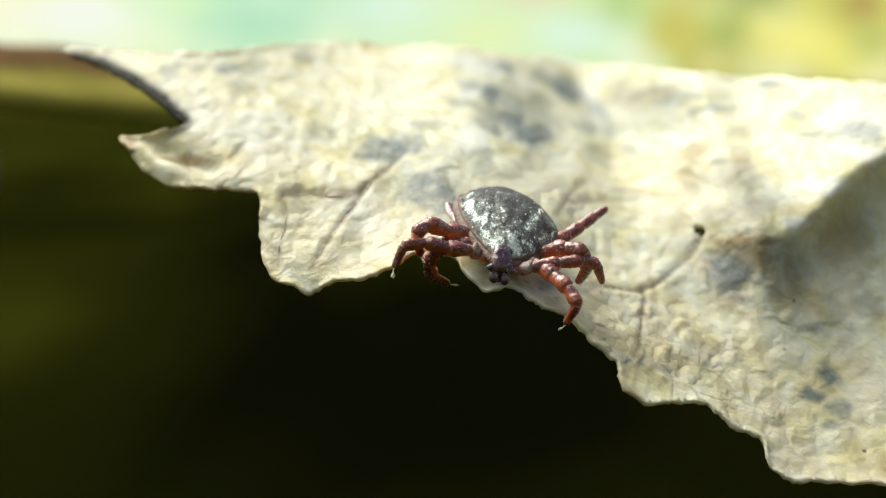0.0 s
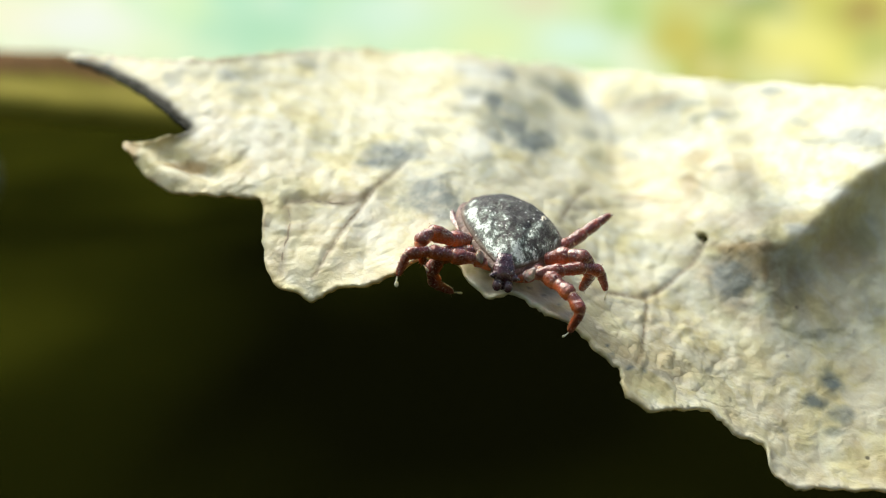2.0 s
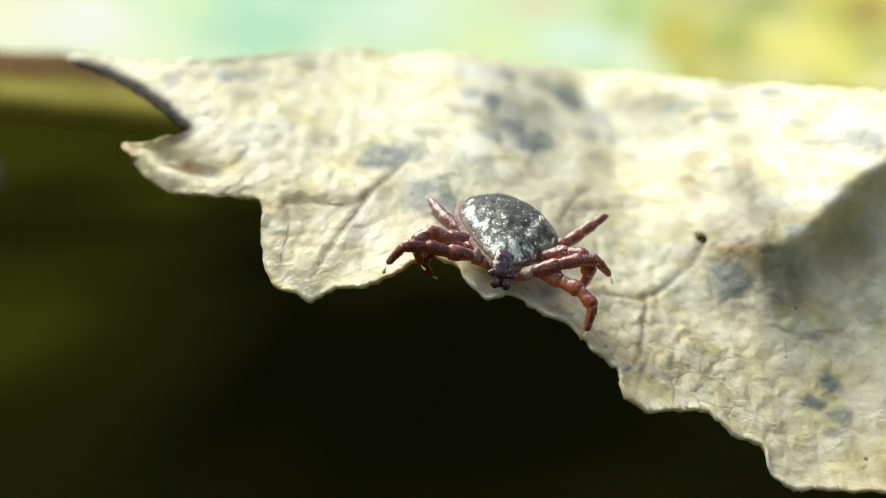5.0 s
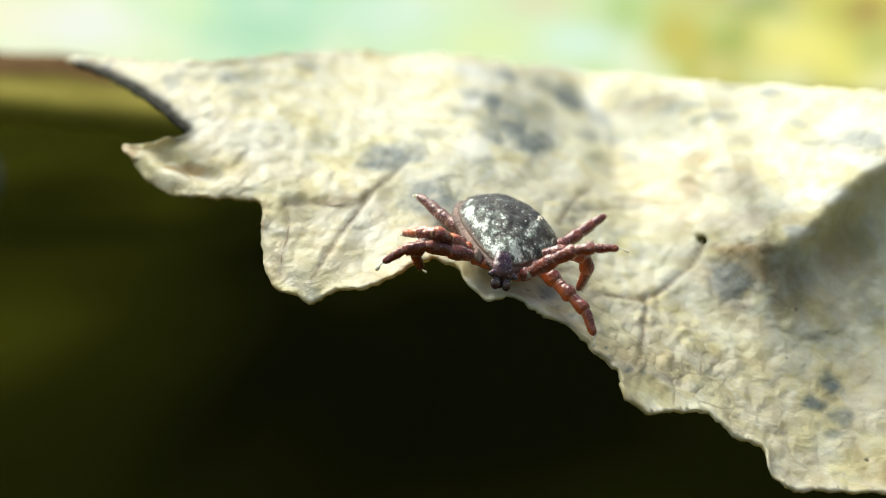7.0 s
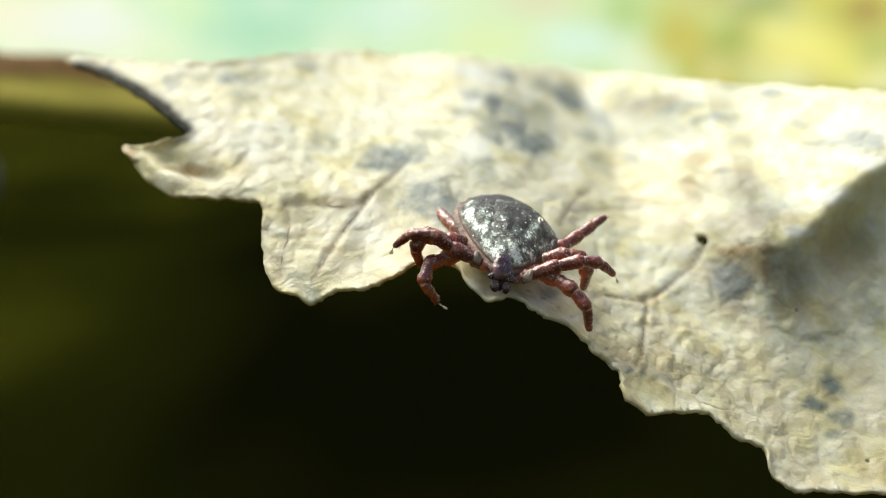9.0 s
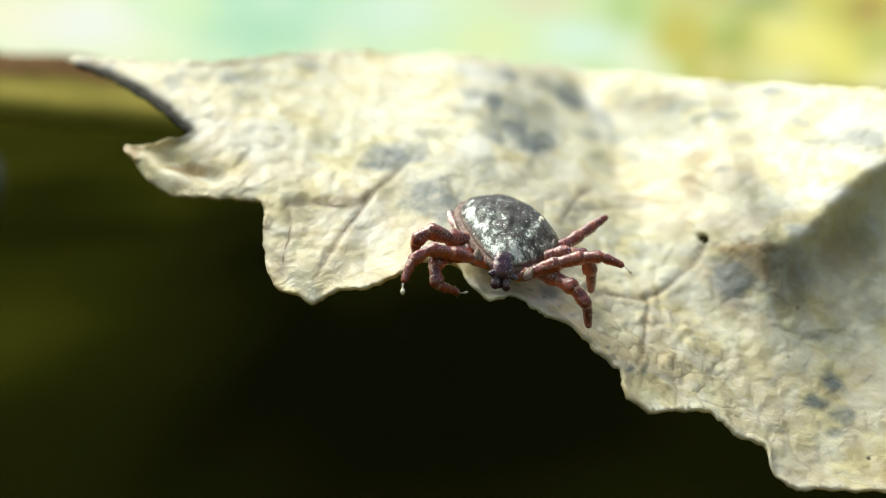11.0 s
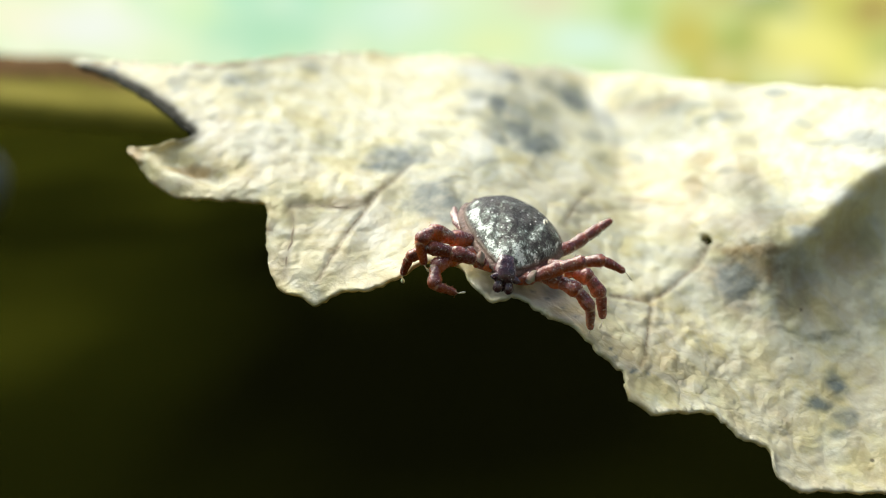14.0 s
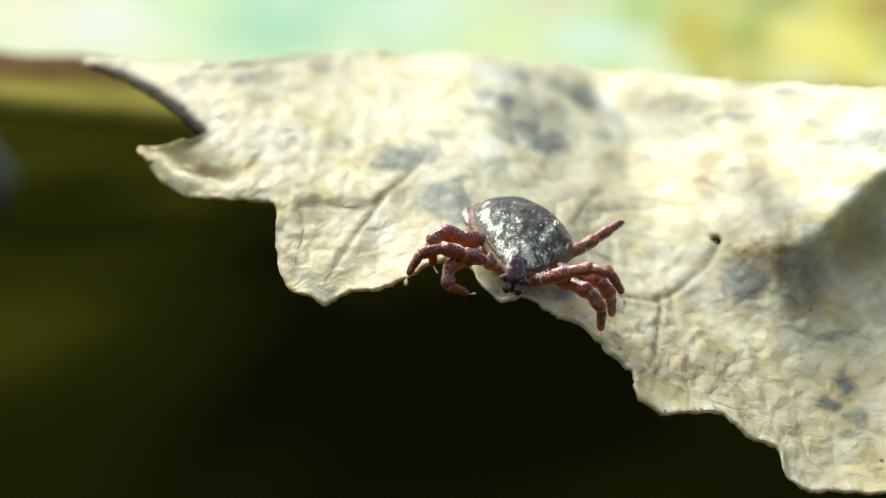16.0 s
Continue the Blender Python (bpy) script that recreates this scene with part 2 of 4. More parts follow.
    s = math_node(n, l, "ADD", s, math_node(n, l, "SUBTRACT", math_node(n, l, "MULTIPLY", enamel, 0.235), 0.245))
    col = ramp(n, l, s, [(0.60, (0.012, 0.010, 0.009)), (0.645, (0.032, 0.029, 0.026)), (0.675, (0.09, 0.105, 0.090)), (0.75, (0.15, 0.185, 0.155)), (0.79, (0.32, 0.39, 0.35)), (0.815, (0.68, 0.74, 0.71))])
    pit = n.new("ShaderNodeTexVoronoi")
    pit.inputs["Scale"].default_value = 11.0
    l.new(v, pit.inputs["Vector"])
    hole = ramp(n, l, pit.outputs["Distance"], [(0.10, 1.0), (0.28, 0.0)])
    col = mix(n, l, math_node(n, l, "MULTIPLY", hole, 0.8), col, (0.020, 0.014, 0.012))
    # white points painted as sparkle on the plate
    grains = n.new("ShaderNodeTexVoronoi")
    grains.inputs["Scale"].default_value = 6.5
    l.new(v, grains.inputs["Vector"])
    few = ramp(n, l, grains.outputs["Color"], [(0.62, 0.0), (0.66, 1.0)])
    sparkle = math_node(n, l, "MULTIPLY", ramp(n, l, grains.outputs["Distance"], [(0.14, 1.0), (0.24, 0.0)]), few)
    col = mix(n, l, sparkle, col, (0.86, 0.90, 0.88))
    pale_flecks = ramp(n, l, tex_noise(n, l, v, 15.0, 3, 0.7), [(0.62, 0.0), (0.66, 0.6)])
    col = mix(n, l, pale_flecks, col, (0.62, 0.68, 0.65))
    soil = ramp(n, l, tex_noise(n, l, v, 12.0, 3, 0.7, 0.3), [(0.36, 0.75), (0.41, 0.0)])
    col = mix(n, l, soil, col, (0.018, 0.015, 0.014))
    rim = attribute(n, "rim")
    col = mix(n, l, rim, col, (0.13, 0.085, 0.06))
    l.new(col, p.inputs["Base Color"])
    l.new(ramp(n, l, mid, [(0.3, 0.30), (0.7, 0.50)]), p.inputs["Roughness"])
    p.inputs["Specular IOR Level"].default_value = 0.3
    hgt = math_node(n, l, "SUBTRACT", mid, math_node(n, l, "MULTIPLY", hole, 0.8))
    l.new(bump(n, l, hgt, 0.9, 0.00008), p.inputs["Normal"])
    return m


def chitin_material(name, dark, mid_col, light, rough=0.32, sss=0.25, fleck_amount=0.5, coat=0.1, under=None, grit=0.75):
    m, n, l, p = material(name)
    v = coords(n, l)
    a = tex_noise(n, l, v, 2.8, 5, 0.6, 0.3)
    col = ramp(n, l, a, [(0.32, dark), (0.52, mid_col), (0.74, light)])
    fleck_noise = tex_noise(n, l, v, 17.0, 3, 0.7)
    glint_flecks = math_node(n, l, "MAXIMUM", ramp(n, l, fleck_noise, [(0.62, 0.0), (0.65, fleck_amount)]), ramp(n, l, tex_noise(n, l, v, 10.0, 4, 0.6), [(0.66, 0.0), (0.72, 0.5 * fleck_amount)]))
    if under:
        # dark top with pale flecks and glints; amber underside painted as lit through
        back = attribute(n, "dorsal")
        turn = math_node(n, l, "ADD", back, math_node(n, l, "MULTIPLY", math_node(n, l, "SUBTRACT", a, 0.5), 0.9))
        col = mix(n, l, ramp(n, l, turn, [(0.44, 1.0), (0.92, 0.0)]), col, under)
        glint_flecks = math_node(n, l, "MULTIPLY", glint_flecks, ramp(n, l, back, [(0.70, 0.0), (0.92, 1.0)]))
    col = mix(n, l, glint_flecks, col, (0.86, 0.80, 0.79))
    col = mix(n, l, math_node(n, l, "MULTIPLY", attribute(n, "joint"), 0.75), col, (0.55, 0.34, 0.21))
    l.new(col, p.inputs["Base Color"])
    l.new(ramp(n, l, fleck_noise, [(0.3, rough - 0.08), (0.7, rough + 0.2)]), p.inputs["Roughness"])
    p.inputs["Coat Weight"].default_value, p.inputs["Coat Roughness"].default_value = coat, 0.1
    p.inputs["Subsurface Weight"].default_value = sss
    p.inputs["Subsurface Radius"].default_value = (1.0, 0.22, 0.06)
    p.inputs["Subsurface Scale"].default_value = 0.0004
    rough_skin = bump(n, l, tex_noise(n, l, v, 9.0, 5, 0.6), grit, 0.0001)
    l.new(rough_skin, p.inputs["Normal"])
    l.new(rough_skin, p.inputs["Coat Normal"])
    return m


def pulvillus_material():
    m, n, l, p = material("clear_pad")
    p.inputs["Base Color"].default_value = (0.85, 0.80, 0.66, 1)
    p.inputs["Roughness"].default_value = 0.2
    p.inputs["Subsurface Weight"].default_value = 0.5
    p.inputs["Subsurface Radius"].default_value = (1, 0.9, 0.7)
    p.inputs["Subsurface Scale"].default_value = 0.0001
    return m


LEAF_MAT, BACK_MAT, GROUND_MAT = dry_leaf_material(), back_leaf_material(), ground_material()
VEIN_MAT = vein_material()
FAR_MAT, STONE_MAT, SCUTUM_MAT = backdrop_material(), stone_material(), scutum_material()
LEG_MAT = chitin_material("leg_chitin", (0.042, 0.011, 0.013), (0.140, 0.031, 0.025), (0.30, 0.072, 0.030), 0.22, 0.15, 0.55, 0.6, (0.62, 0.138, 0.026), 0.35)
SPUR_MAT = chitin_material("pale_spur", (0.28, 0.20, 0.16), (0.42, 0.34, 0.28), (0.6, 0.52, 0.45), 0.35, 0.2)
BODY_MAT = chitin_material("body_cuticle", (0.045, 0.023, 0.016), (0.13, 0.070, 0.050), (0.26, 0.17, 0.125), 0.45, 0.05, 0.3, 0.0)
HEAD_MAT = chitin_material("head_chitin", (0.018, 0.006, 0.010), (0.055, 0.019, 0.026), (0.15, 0.055, 0.055), 0.20, 0.05, 0.6, 0.8, None, 0.35)
PAD_MAT = pulvillus_material()


# ---- helpers for meshes ----
def mesh_of(name, verts, faces, mat, smooth=True, attrs=None):
    me = bpy.data.meshes.new(name)
    me.from_pydata([tuple(c * MM for c in v) for v in verts], [], faces)
    for key, values in (attrs or {}).items():
        at = me.attributes.new(key, "FLOAT", "POINT")
        at.data.foreach_set("value", np.asarray(values, dtype=np.float32))
    if smooth:
        me.polygons.foreach_set("use_smooth", [True] * len(me.polygons))
    me.materials.append(mat)
    me.update()
    return me


def part(name, me, parent, m=None, label=""):
    ob = new(name, me)
    ob.parent = parent
    if m is not None:
        ob.matrix_basis = m
    if label:
        tagged(ob, label)
    return ob


def ease(x, lo, hi):
    t = np.clip((x - lo) / (hi - lo), 0, 1)
    return t * t * (3 - 2 * t)


# ---- the dry leaf: x across, z up, y the depth, in millimetres ----
EDGE_X = (-14, -8.8, -4.9, -3.5, -1.3, 1.15, 3.3, 4.8, 6.9, 9.3, 12, 20)
EDGE_Z = (4.2, 2.6, 0.2, -0.8, -0.6, -0.9, -2.0, -3.2, -4.3, -5.9, -6.4, -6.4)


CREST_X = (4, 7.6, 9, 10.2, 10.9, 11.6, 12.5, 13.7, 16, 24)
CREST_Z = (1.4, 0.55, 0.4, 0.35, 0.8, 1.55, 2.4, 3.2, 3.9, 4.2)


def edge_height(x):
    return sum(np.interp(x + o, EDGE_X, EDGE_Z) * 0.2 for o in (-1.2, -0.6, 0, 0.6, 1.2))


def crest_height(x):
    return sum(np.interp(x + o, CREST_X, CREST_Z) * 0.2 for o in (-0.6, -0.3, 0, 0.3, 0.6))


def leaf_depth(x, z):
    """The leaf's sweep: it falls away behind its front edge; on one side it stands upright up to a crest and then folds back."""
    x, z = np.asarray(x, float), np.asarray(z, float)
    h = z - edge_height(x)
    fold = np.maximum(1.0, crest_height(x) - edge_height(x))
    under = fold - np.log1p(np.exp(np.clip((fold - h) / 0.16, -30, 60))) * 0.16
    steep = 0.70 * ease(x, 5.6, 9.6) * np.clip(under, 0, None) ** 2.5 * (0.46 / fold + 0.06) / fold ** 0.5
    over = np.log1p(np.exp(np.clip((h - fold) / 0.4, -30, 30))) * 0.4
    bend = (0.06 * np.clip(h, 0, 7) ** 2 + 0.84 * np.maximum(0, h - 7)) * (1 - 0.6 * ease(x, 6, 9.5))
    # the far lobe lies deeper, and its front hangs down
    lobe = 0.40 * np.log1p(np.exp(np.clip((-0.2 - x) / 0.8, -30, 30))) * 0.8 + 0.25 * np.maximum(0, -4.5 - x)
    lobe = lobe - ease(-x, 0.8, 3.5) * 0.55 * (2.0 - np.log1p(np.exp(np.clip((2.0 - h) / 0.4, -30, 60))) * 0.4)
    return (1.25 - 0.24 * ease(x, 6, 10)) * h + bend - steep + ease(x, 6, 10) * 0.1 * over + lobe


FRONT_LOBE = [(-10.17, 3.53), (-9.77, 3.04), (-9.45, 2.63), (-8.91, 2.21), (-8.2, 1.92), (-7.48, 1.81), (-6.43, 1.76), (-5.74, 1.72), (-5.43, 1.58), (-5.3, 1.25), (-5.3, 0.66), (-5.24, 0.25), (-5.07, -0.38), (-4.83, -0.69), (-4.49, -0.96), (-4.11, -1.08), (-3.68, -1.27)]
FRONT_MIDDLE = [(-3.25, -1.02), (-2.78, -0.87), (-2.24, -0.75), (-1.69, -0.6), (-1.3, -0.42), (-0.86, -0.12), (-0.37, 0), (0.02, -0.12), (0.37, -0.22), (0.58, -0.52), (0.93, -0.93), (1.19, -1.09), (1.46, -1.05), (1.78, -0.96), (2.23, -1.21), (2.69, -1.51), (3.31, -1.78)]
FRONT_CORNER = [(3.68, -2.12), (4.04, -2.49), (4.41, -2.82), (4.66, -3.01), (4.7, -3.22), (4.58, -3.3), (4.65, -3.54), (4.89, -3.79), (5.26, -3.99), (5.68, -4.05), (6.93, -4.12), (7.31, -4.33), (7.55, -4.58), (8.01, -4.86), (8.55, -5.04), (8.59, -5.3), (8.64, -5.58), (8.86, -5.95), (9.19, -6.13), (9.87, -6.14), (11.29, -6.25)]
FAR_SIDE = [(12.96, -6.37), (15.46, -6.22), (18.99, -5.3), (23.15, -3.25), (24.93, -1), (24.32, 1.05), (23.28, 3.14), (21.95, 5.17), (19.75, 6.06)]
BACK_EDGE = [(15.15, 5.55), (13.6, 5.74), (12.15, 6.07), (10.62, 6.45), (8.86, 6.84), (7.51, 7.95), (5.33, 8.56), (2.54, 8), (0.22, 8.05), (-2.99, 8.09), (-5.24, 7.79), (-7.69, 6.97), (-9.53, 6.77), (-11.67, 7.01), (-13.04, 7.22)]
BACK_NOTCH = [(-13.6, 7.1), (-12.93, 6.79), (-12.27, 6.53), (-11.64, 6.25), (-11.08, 5.91), (-10.17, 5.41), (-9.64, 5.09), (-9.06, 4.65), (-8.56, 4.19), (-8.14, 3.91), (-8.55, 3.7), (-9.16, 3.55), (-9.65, 3.52)]
HOLE = (8.05, 0.59, 0.14)
# width, strength, course
VEINS = [
    (0.06, 0.9, [(-1.15, 3.23), (-1.65, 2.65), (-2.41, 1.6), (-2.98, 0.75), (-3.48, -0.14), (-3.75, -0.76)]),
    # this vein's course also draws the shadow below a fold
    (0.07, 0.8, [(-4.71, 1.59), (-3.74, 1.65), (-2.74, 1.6), (-2.27, 1.88)]),
    (0.08, 0.6, [(-4.71, 1.59), (-4.56, 0.99), (-4.63, 0.18), (-4.63, -0.61)]),
    (0.05, 1, [(8.09, 0.64), (7.57, -0.25), (6.85, -0.84), (6, -1.21), (5.44, -1.1), (4.72, -0.89)]),
    (0.045, 0.9, [(6, -1.21), (5.74, -1.93), (5.42, -2.64), (5.05, -3.04)]),
    (0.17, 0.32, [(8.56, 3.41), (8.04, 2.09), (7.61, 0.74), (7.57, -0.25)]),
    (0.07, 0.6, [(4.91, 2.32), (4.14, 1.85), (3.47, 0.97)]),
    (0.06, 0.5, [(3.87, 1.54), (6.07, 1.71), (7.21, 1.85), (7.96, 1.79)]),
    (0.15, 0.3, [(3.78, 6.85), (6.52, 5.5), (6.18, 3.85), (5.99, 2.86)]),
]
# width, height, course
FOLDS = [
    (0.5, 0.28, [(-9.57, 3.18), (-8.29, 2.42), (-6.81, 2.04), (-5.59, 1.86)]),
    (0.35, -0.42, [(-8.6, 3.06), (-7.8, 2.68), (-6.86, 2.36)]),
    (0.6, 0.25, [(-4.77, 1.95), (-3.45, 2.02), (-2.13, 2.16)]),
    (0.7, 0.12, [(8.04, 1.01), (9.36, 0.79), (11.02, 0.87), (12.4, 1.93), (13.68, 2.64)]),
    (0.8, -0.25, [(8.27, 0.02), (9.38, 0.02), (11, -0.15), (12.22, 0.71), (13.74, 1.77)]),
    (0.4, 0.2, [(4.64, -3.34), (4.82, -3.71), (5.28, -3.92), (6.95, -4.06)]),
    (0.35, 0.18, [(8.63, -5.43), (8.94, -5.83), (9.22, -6.04), (11.78, -6.21)]),
]
# grey mould, brown and pale marks, some painted as shade or light: x, z, half widths, strength
MOULD_REAR_A = [
    (1.75, 5.70, 0.52, 0.63, 0.85),
    (1.14, 6.00, 0.59, 0.40, 0.45),
    (2.60, 5.51, 0.69, 0.72, 0.6),
    (1.78, 4.72, 0.66, 0.64, 0.6),
    (2.50, 4.64, 0.87, 0.73, 0.8),
    (3.06, 4.08, 0.84, 0.55, 0.85),
    (1.73, 4.11, 0.48, 0.38, 0.6),
    (3.61, 4.29, 0.51, 0.58, 0.7),
    (5.16, 6.66, 0.80, 0.90, 0.85),
]
MOULD_REAR_B = [
    (4.06, 7.09, 0.66, 0.52, 0.5),
    (3.70, 5.81, 0.61, 0.46, 0.5),
    (0.64, 5.08, 0.56, 0.31, 0.4),
    (2.54, 7.29, 0.44, 0.34, 0.55),
    (11.55, 5.88, 0.39, 0.21, 0.6),
    (10.59, 6.35, 0.54, 0.25, 0.35),
    (6.96, 3.78, 0.32, 0.34, 0.45),
    (2.76, 5.05, 1.83, 1.60, 0.38),
    (-0.50, 2.34, 1.39, 1.36, 0.28),
    (7.49, 5.30, 2.17, 1.30, 0.34),
]
MOULD_MIDDLE = [
    (-1.79, 3.25, 0.93, 0.59, 0.85),
    (-2.33, 3.01, 0.42, 0.27, 0.85),
    (-0.98, 3.32, 0.54, 0.51, 0.7),
    (-0.46, 4.20, 0.85, 0.30, 0.35),
    (-0.40, 1.78, 0.95, 0.88, 0.85),
    (-0.06, 1.24, 0.73, 0.45, 0.7),
    (0.02, 3.00, 0.75, 0.25, 0.3),
    (1.27, 2.77, 0.47, 0.61, 0.45),
    (6.68, 4.77, 0.64, 0.54, 0.5),
    (5.49, 4.69, 0.58, 0.40, 0.5),
    (6.51, 5.50, 0.30, 1.05, 0.5),
    (5.63, 3.49, 0.64, 0.46, 0.3),
    (7.22, 6.88, 0.51, 0.41, 0.4),
    (8.68, 5.59, 0.88, 0.31, 0.6),
    (9.30, 4.97, 0.99, 0.28, 0.55),
    (7.67, 6.17, 1.10, 0.30, 0.5),
    (11.83, 4.57, 0.31, 0.26, 0.45),
    (12.20, 3.74, 0.68, 0.18, 0.4),
    (13.28, 3.78, 0.56, 0.49, 0.5),
]
MOULD_AND_SHADE_SIDES = [
    (-9.19, 6.03, 0.49, 0.45, 0.6),
    (-8.47, 6.23, 0.74, 0.33, 0.4),
    (-7.41, 6.25, 0.75, 0.42, 0.6),
    (-6.72, 6.51, 0.54, 0.49, 0.4),
    (-5.11, 7.10, 0.60, 0.33, 0.4),
    (-6.83, 5.47, 0.56, 0.29, 0.3),
    (-7.63, 4.58, 0.17, 0.20, 0.45),
    (-3.79, 3.84, 0.57, 0.35, 0.35),
    (-4.88, 2.11, 0.66, 0.29, 0.3),
    (8.63, -0.67, 0.93, 0.81, 0.85),
    # two grey washes painted as shade on the upright face
    (7.84, -0.93, 1.29, 1.01, 0.32),
    (10.05, -0.57, 1.22, 1.17, 0.42),
    (8.22, -0.11, 0.51, 0.28, 0.5),
    (10.43, 0.07, 0.41, 0.41, 0.45),
    (11.17, -3.61, 0.38, 0.40, 0.9),
    (10.48, -4.13, 0.41, 0.19, 0.85),
    (11.22, -4.44, 0.43, 0.31, 0.6),
]
GREY_SMALL = [
    (10.88, -4.87, 0.33, 0.15, 0.5),
    (11.42, -2.16, 0.72, 0.81, 0.28),
    (12.84, -1.76, 0.53, 0.74, 0.35),
    (12.90, 0.63, 0.77, 0.70, 0.3),
    (10.69, -2.23, 0.71, 0.48, 0.25),
    (9.61, 1.55, 1.43, 1.05, 0.45),
    (7.05, 0.28, 1.00, 0.91, 0.3),
    (8.91, 0.97, 0.86, 0.54, 0.4),
    (6.25, 0.28, 0.54, 0.48, 0.25),
    (6.92, -0.25, 0.35, 0.28, 0.3),
    # grey mark below the right-hand legs
    (2.95, -0.86, 0.34, 0.24, 0.6),
    (4.36, -2.47, 0.07, 0.06, 1),
    (4.44, -2.67, 0.08, 0.04, 1),
]
MOULD_AND_SHADE_SMALL = [
    (4.90, -3.05, 0.15, 0.07, 0.8),
    (5.33, -3.16, 0.07, 0.08, 0.8),
    (7.14, -2.42, 0.13, 0.07, 0.5),
    (2.71, -1.05, 0.12, 0.06, 0.7),
    (3.14, -1.33, 0.13, 0.06, 0.7),
    (3.48, -1.56, 0.10, 0.06, 0.6),
    (2.33, -0.85, 0.10, 0.05, 0.6),
    (9.14, 2.90, 0.30, 0.18, 0.5),
    (9.50, 2.48, 0.59, 0.24, 0.3),
    (-2.75, 0.90, 0.36, 0.67, 0.22),
    (-8.94, 7.17, 0.35, 0.14, 0.4),
    # dark line of the notch's shaded curl, in two marks
    (-11.84, 6.43, 0.17, 0.57, 1),
    (-11.19, 5.83, 0.25, 0.20, 0.8),
]
TAN_AND_SHADE_A = [
    # brown mark that also paints the shade under the crease
    (9.11, 0.24, 1.29, 0.31, 0.85),
    (9.53, -0.52, 0.23, 0.60, 0.95),
    (9.90, -1.07, 0.30, 1.16, 0.6),
    # two browns of the upright face, also painted as its shade
    (12.29, 0.11, 1.35, 0.86, 0.45),
    (11.20, -1.25, 1.81, 1.33, 0.3),
    (8.18, 2.28, 0.36, 0.89, 0.65),
    (8.68, 3.35, 0.49, 0.38, 0.5),
    (6.46, 2.03, 1.36, 0.17, 0.65),
    (3.87, 2.03, 3.66, 1.56, 0.14),
    (-2.49, 1.59, 1.66, 1.08, 0.2),
    (7.63, 5.96, 1.30, 0.32, 0.5),
]
TAN_AND_SHADE_B = [
    (-9.92, 3.31, 0.52, 0.50, 1),
    # shadow wedge of the lobe's fold, painted in brown
    (-7.93, 2.85, 1.09, 0.22, 0.9),
    (-3.08, 1.76, 0.99, 0.13, 0.5),
    (8.86, -0.41, 1.48, 1.18, 0.8),
    (9.37, 2.58, 1.31, 0.92, 0.36),
    (7.31, 1.03, 1.12, 1.15, 0.3),
    (9.09, 1.15, 1.48, 0.65, 0.55),
    (7.29, 3.05, 1.37, 1.00, 0.3),
    (10.50, -0.83, 0.37, 0.92, 0.6),
    (9.24, -1.98, 0.66, 0.48, 0.4),
    (10.19, 1.23, 1.10, 0.33, 0.3),
    (11.55, -3.79, 1.52, 1.18, 0.3),
]
PALE_AND_LIT = [
    (1.02, 5.56, 0.49, 0.33, 1),
    (0.90, 3.69, 0.64, 0.54, 0.9),
    (6.12, 6.20, 0.46, 1.54, 0.9),
    (7.73, 3.91, 0.78, 0.42, 0.9),
    (-6.21, 3.73, 1.19, 0.70, 0.6),
    (13.09, 4.44, 1.00, 0.85, 0.7),
    # bright highlight along the crest, painted in three marks
    (11.87, 1.92, 0.97, 0.25, 1),
    (10.76, 0.78, 0.59, 0.17, 0.9),
    (12.98, 3.00, 0.59, 0.34, 1),
    (-2.26, 0.90, 0.49, 0.68, 0.5),
    (-1.77, 5.23, 1.36, 0.78, 0.5),
    (1.54, 7.18, 1.38, 0.46, 0.9),
    (4.06, 3.00, 0.67, 0.46, 0.5),
    (-7.30, 4.01, 1.04, 0.50, 0.6),
    # light on the torn lip, painted in as pale colour
    (1.81, -0.80, 0.64, 0.15, 0.8),
    (2.66, -1.14, 0.66, 0.16, 0.9),
    (3.48, -1.59, 0.51, 0.17, 0.8),
]


def spline(points, step, closed=False):
    """Points along a Catmull-Rom curve through the given ones."""
    p, out = np.array(points, float), []
    n = len(p)
    for i in range(n if closed else n - 1):
        q = [p[(i + k) % n] if closed else p[min(max(i + k, 0), n - 1)] for k in (-1, 0, 1, 2)]
        k = max(2, int(np.linalg.norm(q[2] - q[1]) / step))
        for s in np.arange(k) / k:
            out.append(0.5 * (2 * q[1] + (q[2] - q[0]) * s + (2 * q[0] - 5 * q[1] + 4 * q[2] - q[3]) * s * s + (3 * q[1] - q[0] - 3 * q[2] + q[3]) * s ** 3))
    return np.array(out)


def inside(poly, pts):
    """Which points lie in a closed polygon."""
    x, y = pts[:, 0], pts[:, 1]
    hit = np.zeros(len(pts), bool)
    for a, b in zip(poly, np.roll(poly, -1, 0)):
        if a[1] != b[1]:
            cross = (a[1] > y) != (b[1] > y)
            hit ^= cross & (x < (b[0] - a[0]) * (y - a[1]) / (b[1] - a[1]) + a[0])
    return hit


def line_distance(pts, line):
    best = np.full(len(pts), 1e9)
    for a, b in zip(line[:-1], line[1:]):
        d = b - a
        t = np.clip(((pts - a) @ d) / max(d @ d, 1e-12), 0, 1)
        best = np.minimum(best, np.linalg.norm(pts - (a + t[:, None] * d), axis=1))
    return best


def noise_at(pts, scale, seed=0.0, octaves=3):
    return np.array([noise.fractal(Vector((x * scale + seed, y * scale * 1.0, seed * 1.7)), 0.6, 2.1, octaves) for x, y in pts])


def surface_normals(p, eps=0.05):
    gx = (leaf_depth(p[:, 0] + eps, p[:, 1]) - leaf_depth(p[:, 0] - eps, p[:, 1])) / (2 * eps)
